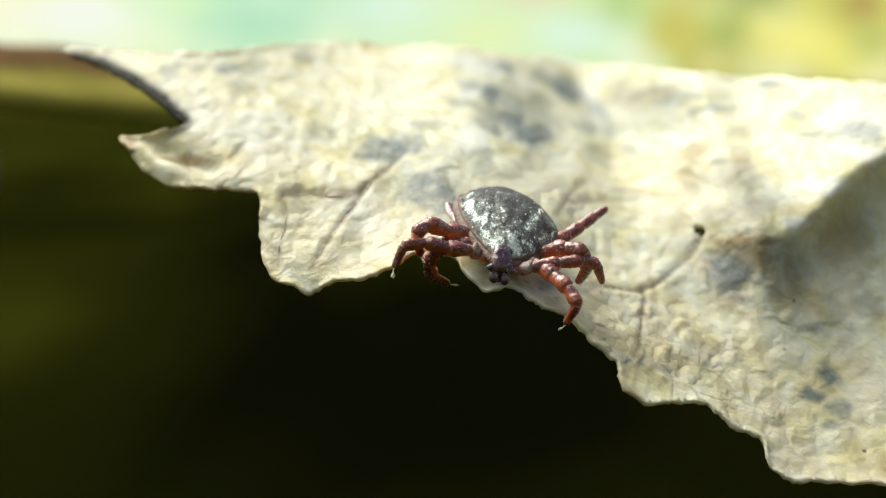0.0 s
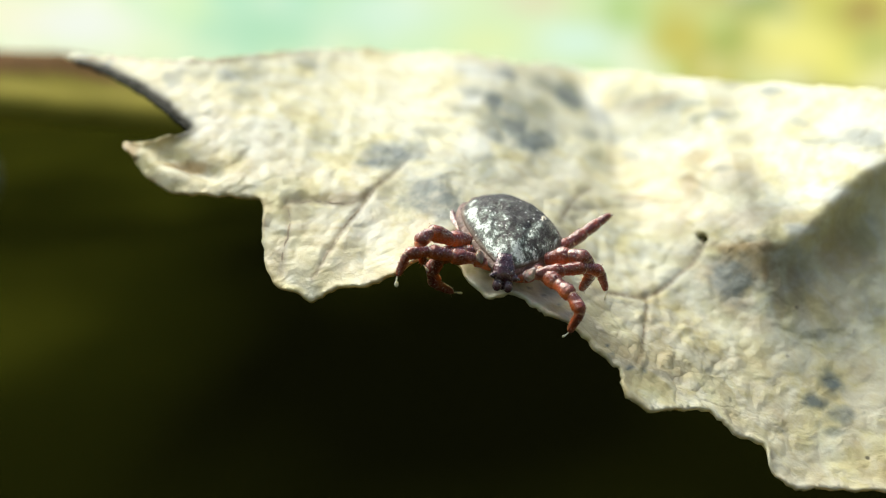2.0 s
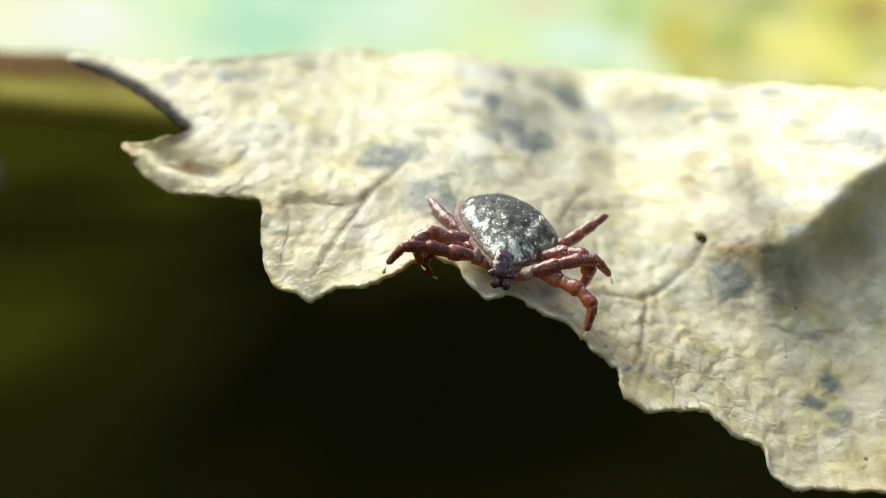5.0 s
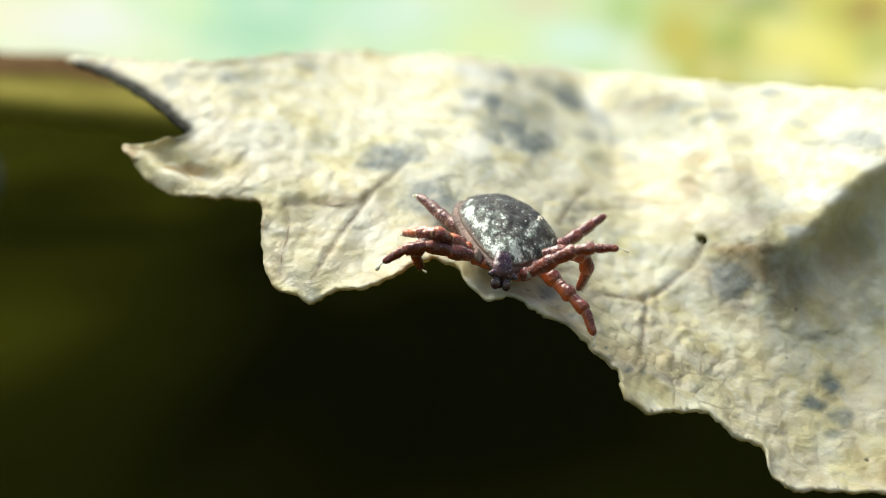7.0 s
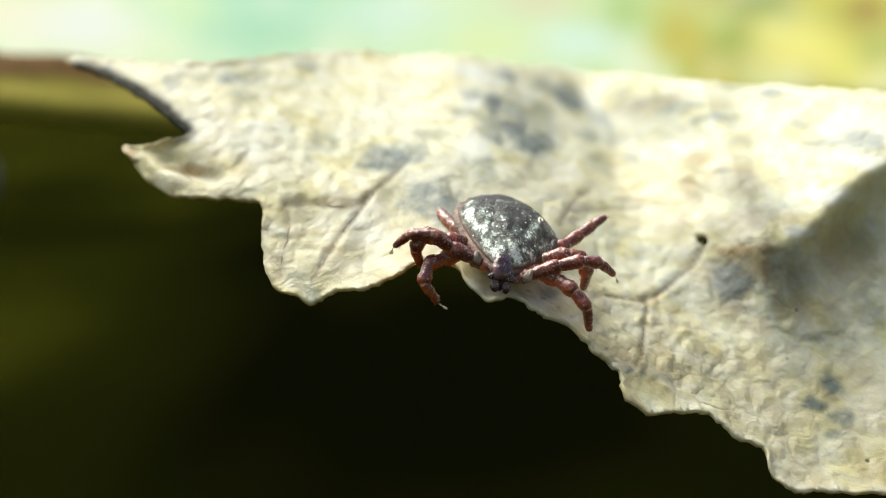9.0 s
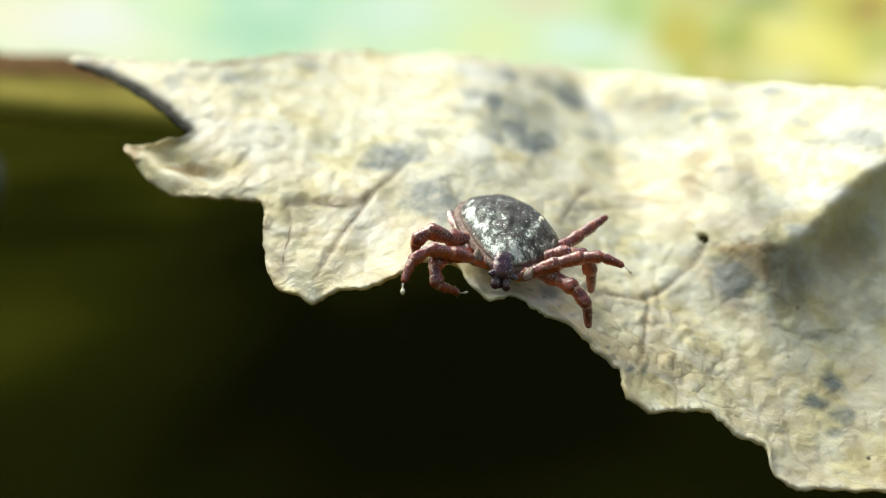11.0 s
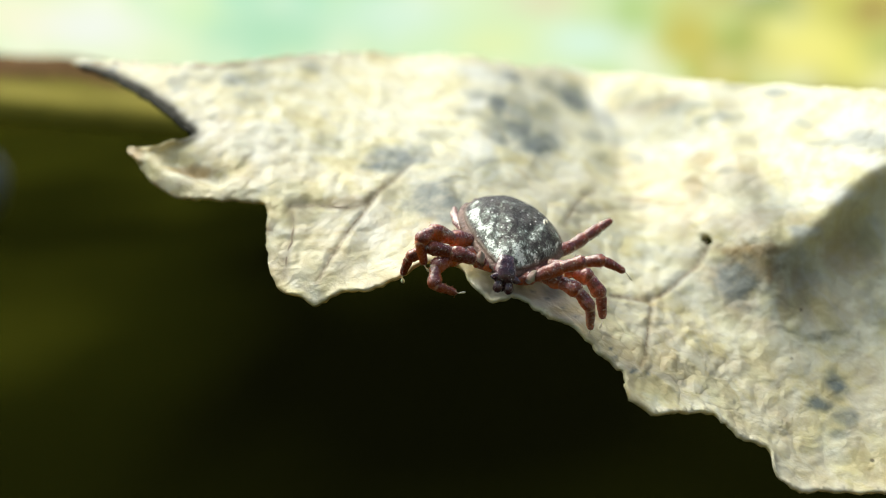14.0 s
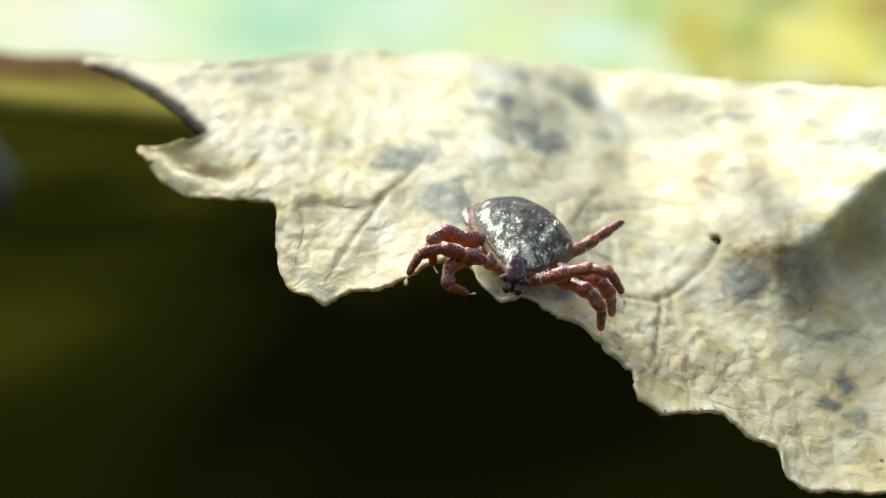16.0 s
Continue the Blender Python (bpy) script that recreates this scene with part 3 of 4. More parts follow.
    gz = (leaf_depth(p[:, 0], p[:, 1] + eps) - leaf_depth(p[:, 0], p[:, 1] - eps)) / (2 * eps)
    nrm = np.stack([gx, -np.ones(len(p)), gz], 1)
    return nrm / np.linalg.norm(nrm, axis=1)[:, None]


def net_weight(p):
    """Where the fine net of puckers shows: along the nearer front margin."""
    h = p[:, 1] - edge_height(p[:, 0])
    return 0.10 + 0.90 * ease(p[:, 0], 2.5, 4.5) * (1 - ease(h, 1.6, 3.4)) * (1 - 0.75 * ease(p[:, 0], 7.0, 10.0))


def leaf_relief(p, edge):
    """Broad waves, puckered cells between veins, sunken veins and folds; calmer along the rim."""
    wx, wz = noise_at(p, 0.8, 40.0, 2) * 0.5, noise_at(p, 0.8, 50.0, 2) * 0.5
    cell = []
    for (x, z), a, b, w in zip(p, wx, wz, net_weight(p)):
        d = noise.voronoi(Vector(((x + a) * 0.95, (z + b) * 1.15, 0.0)))[0]
        e2 = noise.voronoi(Vector(((x + b) * 2.1, (z - a) * 2.4, 7.0)))[0]
        cell.append((0.045 + 0.025 * w) * min(1.0, (d[1] - d[0]) * 2.4) + 0.058 * w * min(1.0, (e2[1] - e2[0]) * 1.8))
    relief = noise_at(p, 0.33, 1.0, 2) * 0.18 + noise_at(p, 1.0, 5.0, 2) * 0.05 + np.array(cell) - 0.07
    for width, strength, course in VEINS:
        d = line_distance(p, spline(course, 0.15))
        relief += strength * (-0.05 * np.exp(-(d / (1.5 * width)) ** 2) + 0.02 * np.exp(-((d - 4 * width) / (2.2 * width)) ** 2))
    for width, height, course in FOLDS:
        relief += height * np.exp(-(line_distance(p, spline(course, 0.2)) / width) ** 2)
    # flatter towards the rear, and a frayed crust along the torn edge
    relief *= (1 - 0.35 * ease(p[:, 1], 2.5, 5.0)) * (1 - 0.35 * ease(p[:, 0], 8.0, 10.5))
    relief *= 1 - 0.75 * ease(p[:, 1], 5.2, 6.6) * ease(p[:, 0], 3.0, 5.0)
    crust = 0.07 * np.exp(-(edge / 0.13) ** 2) * (0.5 + 1.5 * noise_at(p, 1.3, 70.0, 4))
    return relief * (0.12 + 0.88 * ease(edge, 0.0, 0.9)) + crust


def build_veins(leaf, rim):
    for width, strength, course in VEINS:
        if strength < 0.6:
            continue          # the faint ones are mere creases
        p = spline(course, 0.07)
        p = p + np.stack([noise_at(p, 1.3, 60.0, 3), noise_at(p, 1.3, 70.0, 3)], 1) * 0.06
        edge = line_distance(p, np.concatenate([rim, rim[:1]]))
        lift = leaf_relief(p, edge) - width * 0.45
        path = np.stack([p[:, 0], leaf_depth(p[:, 0], p[:, 1]), p[:, 1]], 1) + surface_normals(p) * lift[:, None]
        n = len(p)
        radii = [width * 0.80 * (0.35 + 0.65 * math.sin(math.pi * (0.08 + 0.84 * k / n))) * (0.8 + 0.4 * noise.noise(Vector((k * 0.3, width * 90, 0)))) for k in range(n)]
        part("vein", tube_mesh("vein", path.tolist(), radii, VEIN_MAT, 6), leaf, label="thin dark brown vein")


def build_leaf():
    from mathutils.geometry import delaunay_2d_cdt
    rim = spline(FRONT_LOBE + FRONT_MIDDLE + FRONT_CORNER + FAR_SIDE + BACK_EDGE + BACK_NOTCH, 0.09, closed=True)
    # small nicks and frays along the torn edge
    tang = np.roll(rim, -1, 0) - np.roll(rim, 1, 0)
    out = np.stack([tang[:, 1], -tang[:, 0]], 1) / (np.linalg.norm(tang, axis=1)[:, None] + 1e-9)
    rim = rim + out * (noise_at(rim, 2.2, 3.0, 5) * 0.055)[:, None]
    rng = np.random.default_rng(4)
    gx, gz = np.meshgrid(np.arange(-12, 14.5, 0.09), np.arange(-8, 13, 0.065))
    fine = np.stack([gx.ravel(), gz.ravel()], 1) + rng.uniform(-0.02, 0.02, (gx.size, 2))
    gx, gz = np.meshgrid(np.arange(14.5, 46, 0.5), np.arange(-12, 20, 0.5))
    coarse = np.stack([gx.ravel(), gz.ravel()], 1)
    grid = np.concatenate([fine, coarse])
    grid = grid[inside(rim, grid)]
    # keep clear of the rim
    keep = np.ones(len(grid), bool)
    cells = {}
    for i, (x, y) in enumerate(rim):
        cells.setdefault((int(x // 0.1), int(y // 0.1)), []).append(i)
    for i, (x, y) in enumerate(grid):
        cx, cy = int(x // 0.1), int(y // 0.1)
        for k in ((a, b) for a in (-1, 0, 1) for b in (-1, 0, 1)):
            if any((rim[j][0] - x) ** 2 + (rim[j][1] - y) ** 2 < 0.0025 for j in cells.get((cx + k[0], cy + k[1]), ())):
                keep[i] = False
                break
    grid = grid[keep]
    pts = np.concatenate([rim, grid])
    loop = [(i, (i + 1) % len(rim)) for i in range(len(rim))]
    vs, _, fs, _, _, _ = delaunay_2d_cdt([Vector(p) for p in pts.tolist()], loop, [list(range(len(rim)))], 1, 1e-5)
    p = np.array([tuple(v) for v in vs])
    # the worm hole
    hx, hz, hr = HOLE
    mid = np.array([p[list(f)].mean(0) for f in fs])
    gone = np.hypot(mid[:, 0] - hx, (mid[:, 1] - hz) * 1.1) < hr
    fs = [f for f, g in zip(fs, gone) if not g]
    edge = line_distance(p, np.concatenate([rim, rim[:1]]))
    relief = leaf_relief(p, edge)
    vein = np.zeros(len(p))
    for width, strength, course in VEINS:
        vein = np.maximum(vein, strength * np.exp(-(line_distance(p, spline(course, 0.15)) / (1.3 * width)) ** 2))
    stain_shade = np.zeros(len(p))
    ragged = noise_at(p, 0.9, 20.0, 5)
    ragged2 = noise_at(p, 2.2, 24.0, 4)
    for x, z, rx, rz, amount in MOULD_REAR_A + MOULD_REAR_B + MOULD_MIDDLE + MOULD_AND_SHADE_SIDES + GREY_SMALL + MOULD_AND_SHADE_SMALL:
        d = np.hypot((p[:, 0] - x) / rx, (p[:, 1] - z) / rz) + ragged * 0.18 + ragged2 * 0.28
        stain_shade = np.maximum(stain_shade, amount * (1 - ease(d, 0.4, 1.3)))
    pale = np.zeros(len(p))
    for x, z, rx, rz, amount in PALE_AND_LIT:
        d = np.hypot((p[:, 0] - x) / rx, (p[:, 1] - z) / rz) + ragged * 0.3 + ragged2 * 0.3
        pale = np.maximum(pale, amount * (1 - ease(d, 0.45, 1.3)))
    curl = line_distance(p, spline(BACK_NOTCH[1:-3], 0.2))
    # the notch's curled rim: its shaded side is painted in as dark colour
    curl_shade = 1 - ease(curl + 0.10 * ragged, 0.17, 0.42)
    stain_shade = np.maximum(stain_shade, 0.5 * np.exp(-(curl / 0.45) ** 2))
    vein = np.maximum(vein, np.exp(-(curl / 0.34) ** 2))
    tan = np.zeros(len(p))
    for x, z, rx, rz, amount in TAN_AND_SHADE_A + TAN_AND_SHADE_B:
        d = np.hypot((p[:, 0] - x) / rx, (p[:, 1] - z) / rz) + ragged * 0.4
        tan = np.maximum(tan, amount * (1 - ease(d, 0.35, 1.1)))
    tan = np.maximum(tan, 0.75 * np.exp(-(edge / 0.10) ** 2) * ease(noise_at(p, 0.8, 81.0, 4), -0.1, 0.35) * (1 - 0.6 * ease(p[:, 0], 4.0, 5.0)))
    pale = np.maximum(pale, 0.6 * np.exp(-(edge / 0.22) ** 2) * ease(p[:, 0], 4.2, 5.2) * ease(ragged, -0.3, 0.3))
    # browner towards the torn front; the tint also paints in its dimmer light
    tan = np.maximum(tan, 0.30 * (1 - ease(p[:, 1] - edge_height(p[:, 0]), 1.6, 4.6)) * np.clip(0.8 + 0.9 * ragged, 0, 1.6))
    # the far lobe's margin: dry brown that also paints in its rim shading
    tan = np.maximum(tan, 0.45 * np.exp(-(edge / 0.35) ** 2) * ease(-p[:, 0], 2.5, 5.0) * (1 - ease(p[:, 1], 3.2, 3.8)) * (0.8 + 0.6 * ragged))
    nrm = surface_normals(p)
    top = np.stack([p[:, 0], leaf_depth(p[:, 0], p[:, 1]), p[:, 1]], 1) + nrm * relief[:, None]
    # the torn margin flares out in front and rolls under behind
    roll = np.clip(1 - edge / (0.40 + 0.25 * ease(p[:, 0], 0.8, 1.6) * (1 - ease(p[:, 0], 3.6, 4.6))), 0, 1) ** 2 * (0.10 + 0.14 * ease(p[:, 0], 4.0, 5.0) + 0.25 * ease(p[:, 0], 0.8, 1.6) * (1 - ease(p[:, 0], 3.6, 4.6)) + 0.12 * noise_at(p, 0.5, 31.0, 2))
    top[:, 1] -= np.clip(roll, 0, 1) * np.where(p[:, 1] < 3.0, 1.0, -1.0) * (1 - 2.2 * ease(-p[:, 0], 2.0, 3.5))
    low = top - nrm * 0.11
    n = len(p)
    count = collections.Counter()
    faces = []
    for f in fs:
        a, b, c = (top[i] for i in f[:3])
        if np.cross(b - a, c - a)[1] > 0:
            f = f[::-1]
        faces.append(tuple(f))
    for f in faces:
        for e2 in zip(f, f[1:] + f[:1]):
            count[tuple(sorted(e2))] += 1
    under = [tuple(i + n for i in f[::-1]) for f in faces]
    side = []
    for f in faces:
        for i, j in zip(f, f[1:] + f[:1]):
            if count[tuple(sorted((i, j)))] == 1:
                side.append((j, i, i + n, j + n))
    used = sorted({i for f in faces + under + side for i in f})
    back = {v: k for k, v in enumerate(used)}
    allv = np.concatenate([top, low])[used]
    both = lambda q: np.concatenate([q, q])[used]
    me = mesh_of("leaf_blade", allv.tolist(), [tuple(back[i] for i in f) for f in faces + under + side], LEAF_MAT, True, {"stain_shade": both(stain_shade), "vein": both(vein), "tan": both(tan), "pale": both(pale), "curl_shade": both(curl_shade), "net": both(net_weight(p))})
    leaf = new("dry_leaf")
    leaf.matrix_basis = LEAF_POSE
    tagged(leaf, "brittle cream-coloured dry leaf with grey mould stains and a torn edge", "leaf")
    part("blade", me, leaf)
    build_veins(leaf, rim)
    # the stalk curves down to the ground out of sight
    tube = tube_mesh("petiole", [(24, float(leaf_depth(24, 0)), -0.3), (29, float(leaf_depth(28, 0)), -0.4), (36, 12, -3), (41, 13, -18), (43, 14, -45), (44, 16, -84)], [0.5, 0.7, 0.8, 0.9, 1.0, 1.2], LEAF_MAT)
    part("petiole", tube, leaf)
    return leaf


def tube_mesh(name, path, radii, mat, sides=10, attrs=None):
    """A round tube along a path of points, closed at both ends."""
    p = np.array(path, float)
    verts, faces = [], []
    for i, (c, r) in enumerate(zip(p, radii)):
        d = p[min(i + 1, len(p) - 1)] - p[max(i - 1, 0)]
        d = Vector(d).normalized()
        q = d.to_track_quat("X", "Z").to_matrix()
        for k in range(sides):
            a = 2 * math.pi * k / sides
            verts.append(tuple(Vector(c) + q @ Vector((0, math.cos(a) * r, math.sin(a) * r))))
    for i in range(len(p) - 1):
        for k in range(sides):
            a, b = i * sides + k, i * sides + (k + 1) % sides
            faces.append((a, b, b + sides, a + sides))
    faces += [tuple(range(sides))[::-1], tuple(range((len(p) - 1) * sides, len(p) * sides))]
    return mesh_of(name, verts, faces, mat)


def build_surroundings():
    # ground: one gently uneven sheet
    verts, faces, n = [], [], 90
    ext = np.sign(np.linspace(-1, 1, n)) * np.abs(np.linspace(-1, 1, n)) ** 3 * 60000
    for y in ext:
        for x in ext:
            verts.append((x, y, GROUND + 6 * noise.noise(Vector((x / 70, y / 70, 0)))))
    for j in range(n - 1):
        for i in range(n - 1):
            faces.append((j * n + i, j * n + i + 1, (j + 1) * n + i + 1, (j + 1) * n + i))
    tagged(new("ground", mesh_of("ground", verts, faces, GROUND_MAT)), "dark olive ground with deep shade painted into its colour", "ground", kind="structure")
    # distance: a tall glowing ring round the place
    verts, faces, n = [], [], 96
    for k in range(n):
        a = 2 * math.pi * k / n
        for z in (-400, 9000):
            verts.append((30000 * math.cos(a), 30000 * math.sin(a), z))
    for k in range(n):
        a, b = 2 * k, 2 * ((k + 1) % n)
        faces.append((a, a + 1, b + 1, b))
    tagged(new("backdrop", mesh_of("backdrop", verts, faces, FAR_MAT)), "glowing backdrop painted as blurred sunlit foliage in the distance", "backdrop", kind="structure")


def build_stone():
    bm = bmesh.new()
    bmesh.ops.create_icosphere(bm, subdivisions=4, radius=1.0)
    for v in bm.verts:
        k = 1 + 0.18 * noise.noise(v.co * 1.6) + 0.05 * noise.noise(v.co * 5)
        v.co = Vector((v.co.x * 60 * k, v.co.y * 50 * k, v.co.z * 42 * k)) * MM
    me = bpy.data.meshes.new("stone")
    bm.to_mesh(me)
    bm.free()
    me.materials.append(STONE_MAT)
    me.polygons.foreach_set("use_smooth", [True] * len(me.polygons))
    ob = tagged(new("stone", me), "smooth pale grey stone on the dark ground", "stone")
    ob.location = (-0.434, 0.98, GROUND * MM + 0.030)


def build_back_leaf():
    """A living leaf further back that droops over; its upper margin has dried brown."""
    verts, faces, margin = [], [], []
    nu, nv = 70, 22
    for i in range(nu):
        x = -48 + 44 * i / (nu - 1)
        y, z = 37.2, BACK_TOP - 0.10 * (x + 24) + 0.1 + 0.18 * noise.noise(Vector((x * 0.25, 0, 4)))
        drop = 0.0
        for j in range(nv):
            # a slope towards the light, then the blade droops and curls under
            a = radians(47 if j < 16 else min(165, 47 + 17 * (j - 15))) + 0.25 * noise.noise(Vector((x * 0.12, j * 0.08, 1)))
            step = 0.215
            verts.append((x, y, z + 0.10 * noise.noise(Vector((x * 0.3, j * 0.15, 9)))))
            margin.append(float(1 - ease(drop + 0.35 * noise.noise(Vector((x * 0.3, 0, 0))), 1.15, 1.55)))
            y, z, drop = y - step * math.cos(a), z - step * math.sin(a), drop + step * math.sin(a)
    for i in range(nu - 1):
        for j in range(nv - 1):
            a = i * nv + j
            faces.append((a, a + nv, a + nv + 1, a + 1))
    me = mesh_of("back_leaf", verts, faces, BACK_MAT, True, {"margin": margin})
    ob = new("green_leaf")
    ob.matrix_basis = LEAF_POSE
    tagged(ob, "drooping olive-green leaf with a dried brown margin", "leaf")
    blade = part("blade", me, ob)
    mod = blade.modifiers.new("thickness", "SOLIDIFY")
    mod.thickness = 0.0003
    stalk = tube_mesh("back_stalk", [(-44, 34, BACK_TOP - 2), (-52, 36, BACK_TOP - 4), (-60, 38, BACK_TOP - 25), (-62, 39, GROUND - 6)], [0.5, 0.8, 0.9, 1.1], BACK_MAT, attrs=None)
    part("petiole", stalk, ob)


GROUND = -80.0
BACK_TOP = 11.4


# ---- the tick: x to its left side, y to its rear, z up, in millimetres ----
SEG_NAMES = ("trochanter", "femur", "genu", "tibia", "tarsus")
SEG_R0 = (0.212, 0.192, 0.195, 0.172, 0.145)
SEG_R1 = (0.205, 0.232, 0.215, 0.188, 0.058)
HEAD_DIP, HEAD_Y, HEAD_Z = 38, -1.95, 0.06
TICK_REST = LEAF_POSE @ pose(0.00182, 0.00165, 0.00073, 30, 18, 2.5)
LEG_BASE = {
    "L1": (-0.544, -1.783, -0.272),
    "L2": (-0.852, -1.272, -0.358),
    "L3": (-0.828, -0.727, -0.374),
    "L4": (-0.572, -0.632, -0.551),
    "R1": (0.541, -1.822, -0.307),
    "R2": (0.795, -1.229, -0.351),
    "R3": (0.99, -0.724, -0.377),
    "R4": (1.05, -0.131, -0.394),
}
LEG_LENGTH = {
    "L1": (0.3, 0.707, 0.643, 0.621, 0.67),
    "L2": (0.301, 0.691, 0.561, 0.559, 0.702),
    "L3": (0.305, 0.747, 0.819, 0.477, 0.711),
    "L4": (0.252, 1.243, 0.473, 0.5, 0.519),
    "R1": (0.304, 0.811, 0.655, 0.505, 0.646),
    "R2": (0.303, 0.706, 0.598, 0.549, 0.728),
    "R3": (0.302, 0.711, 0.508, 0.562, 0.68),
    "R4": (0.299, 0.775, 0.529, 0.546, 0.565),
}
# seconds, swing, lift, twist and four bends, in degrees
LEG_ROWS = {}
LEG_ROWS["L1"] = [
    (0, -17.9, 20.2, -17.5, 20, -6.2, 17.6, 65.1),
    (4.1, -17.9, 20.2, -17.5, 20, -6.2, 17.6, 65.1),
    (6.5, -8.6, 23.3, 9.4, 24, -5.9, 10.6, 25.8),
    (7, -16.4, 22.3, -1, 19.1, -0.1, 26.2, 24.4),
    (7.5, -7.7, 19.7, -7.3, 13.6, 9.2, 30.5, 21.3),
    (8, -4.2, 26.2, 5.1, 13.8, -1.7, 21.9, 48.5),
    (8.5, -11.8, 22.8, 23.6, 9, -8.2, 51.4, 39),
    (9, -10.9, 18.7, 16.7, 4.5, -12.4, 49.1, 43.5),
    (11.5, -23, 10.8, -50.1, 5.6, 3.8, 35.2, 33),
    (12, -22, 15.1, -77.3, -10.6, -12.6, 37.1, 36.8),
]
LEG_ROWS["L1"] += [
    (12.5, -23.5, 16.5, -50, -5.6, -12.3, 35.3, 40.1),
    (13, -26.3, 13, -36.4, -9.5, -13, 37.6, 33.4),
    (13.5, 17.6, -0.3, 10.5, 11.3, -1.8, 40.5, 25),
    (14, -13.2, 14.9, 8.8, 11.8, 4.2, 51.8, 37.6),
    (14.5, -5.7, 15.7, 3.1, 15.6, 7.6, 41.4, 32.1),
    (15, -0.3, 6, -2, 4, 8.4, 36.1, 38.9),
    (15.5, -20.1, 12, -20.8, 5.3, -4.1, 26.8, 54.5),
    (16, -20.7, 16.1, -20.7, 6.2, 2.3, 25.5, 51.1),
]
LEG_ROWS["L2"] = [
    (0, -28.3, 15, 8.7, 36.3, 59, 41.4, 34.2),
    (4.1, -28.3, 15, 8.7, 36.3, 59, 41.4, 34.2),
    (6.5, -27, 25.8, 72.9, 2.3, 64.5, 32.1, 3.8),
    (7, -30.7, 20.8, 53.2, -11.6, 12.9, 82.8, 9.4),
    (7.5, -29.6, 21.1, 45.8, -9.1, 10.2, 63.6, 19.5),
    (8, -30, 23.6, 36.2, -7.2, 23.6, 25.5, 43.9),
    (8.5, -36.5, 16.4, -5.5, 26.2, -0.8, 47.6, 51.1),
    (9, -29.9, 9.3, -49.2, 26.3, -3.1, 50.6, 61.9),
    (11.5, -29.9, 7.5, -62.4, 24.5, 18.7, 50.6, 80.2),
    (12, -34.4, 12.5, -54.6, 23.7, 4.8, 51.9, 80.4),
]
LEG_ROWS["L2"] += [
    (12.5, -38.7, 11.3, -49.2, 22.2, -3.9, 59.3, 85.3),
    (13, -35.8, 7.8, -57.9, 22.1, -2.7, 59.7, 81.5),
    (13.5, -34.3, 5.5, -59.5, 20.4, 2.9, 47.8, 86.7),
    (14, -29.4, 6.9, -60.8, 28.1, 4.8, 47.4, 90.9),
    (14.5, -33, 8.6, -61.5, 26.3, 3, 47.8, 90.6),
    (15, -33.2, 11.6, -56.4, 26.7, 2.6, 48.8, 89.3),
    (15.5, -30.9, 14.2, -54, 36.6, -6, 59.9, 86),
    (16, -30.8, 14.4, -57.9, 38.5, -7.7, 53.9, 90.5),
]
LEG_ROWS["L3"] = [
    (0, -37.6, 27.6, -19.3, 18.1, -12.8, 51.9, 81.3),
    (4.1, -37.6, 27.6, -19.3, 18.1, -12.8, 51.9, 81.3),
    (6.5, -43.1, 19.6, -1.3, 17.2, -10.5, 60.8, 77.5),
    (7, -44.3, 7.1, -3.9, 3.5, -13.5, 61.6, 82.1),
    (7.5, -44.1, 4.5, -4.5, -0.3, -13.2, 62.1, 81.9),
    (8, -37.1, 20.4, -9.3, 5.6, 7.1, 58.4, 76.5),
    (8.5, -38.9, 18.4, -3.4, 6.2, -2.3, 75.6, 61.5),
    (9, -37.8, 17.1, -2.9, 6.8, -6.9, 82.6, 59.5),
    (11.5, -42.9, 25.3, 9.9, 15.1, -12.1, 69.3, 67.9),
    (12, -41.1, 18.7, -6.9, 13.2, -12.5, 64.7, 72.7),
]
LEG_ROWS["L3"] += [
    (12.5, -44.2, 16.6, -4.8, 12.1, -12.6, 58.7, 78.7),
    (13, -43.9, 21.6, 0.2, 15, -4.8, 58.5, 76.3),
    (13.5, -37, 25.6, -20.6, 16.5, -12.2, 51.9, 76.9),
    (14, -30.6, 32.3, -26.8, 26.5, -12.7, 51.5, 78.4),
    (14.5, -28.2, 40.3, -24.9, 34.5, -12.1, 54.6, 77.2),
    (15, -25.8, 42.1, -28.7, 36.5, -11.3, 53, 75.1),
    (15.5, -28.2, 44.7, -24.3, 39.7, -13, 55.3, 69.7),
    (16, -28.2, 41.9, -24.6, 37, -13, 56.7, 70.3),
]
LEG_ROWS["L4"] = [
    (0, 137.1, 8.3, -83.3, 97, -18.1, -16, -12.5),
    (4.1, 137.1, 8.3, -83.3, 97, -18.1, -16, -12.5),
    (6.5, 109.6, -14.2, -103.4, 90.3, 5.3, 3.6, 8),
    (7, 93.6, 34.5, -67, 67, -8.3, -1.1, 3.8),
    (7.5, 123.2, -24.6, -92.5, 91.4, -15.4, -14, -12.1),
    (8, 125.9, -30, -96.3, 92.1, -16.8, -16.4, -13),
    (8.5, 129.9, -32.3, -93.8, 94.1, -17.3, -16.6, -13.6),
    (9, 131, -27, -92, 94.6, -17.2, -17.5, -13.5),
    (11.5, 140.6, 9.3, -82.5, 97.8, -16.8, -15, -12.1),
    (13, 139.5, 7.6, -83.2, 96.4, -15.4, -14.3, -12.1),
]
LEG_ROWS["L4"] += [
    (16, 141.8, 3.3, -84.8, 96.6, -13.7, -13.2, -7.1),
]
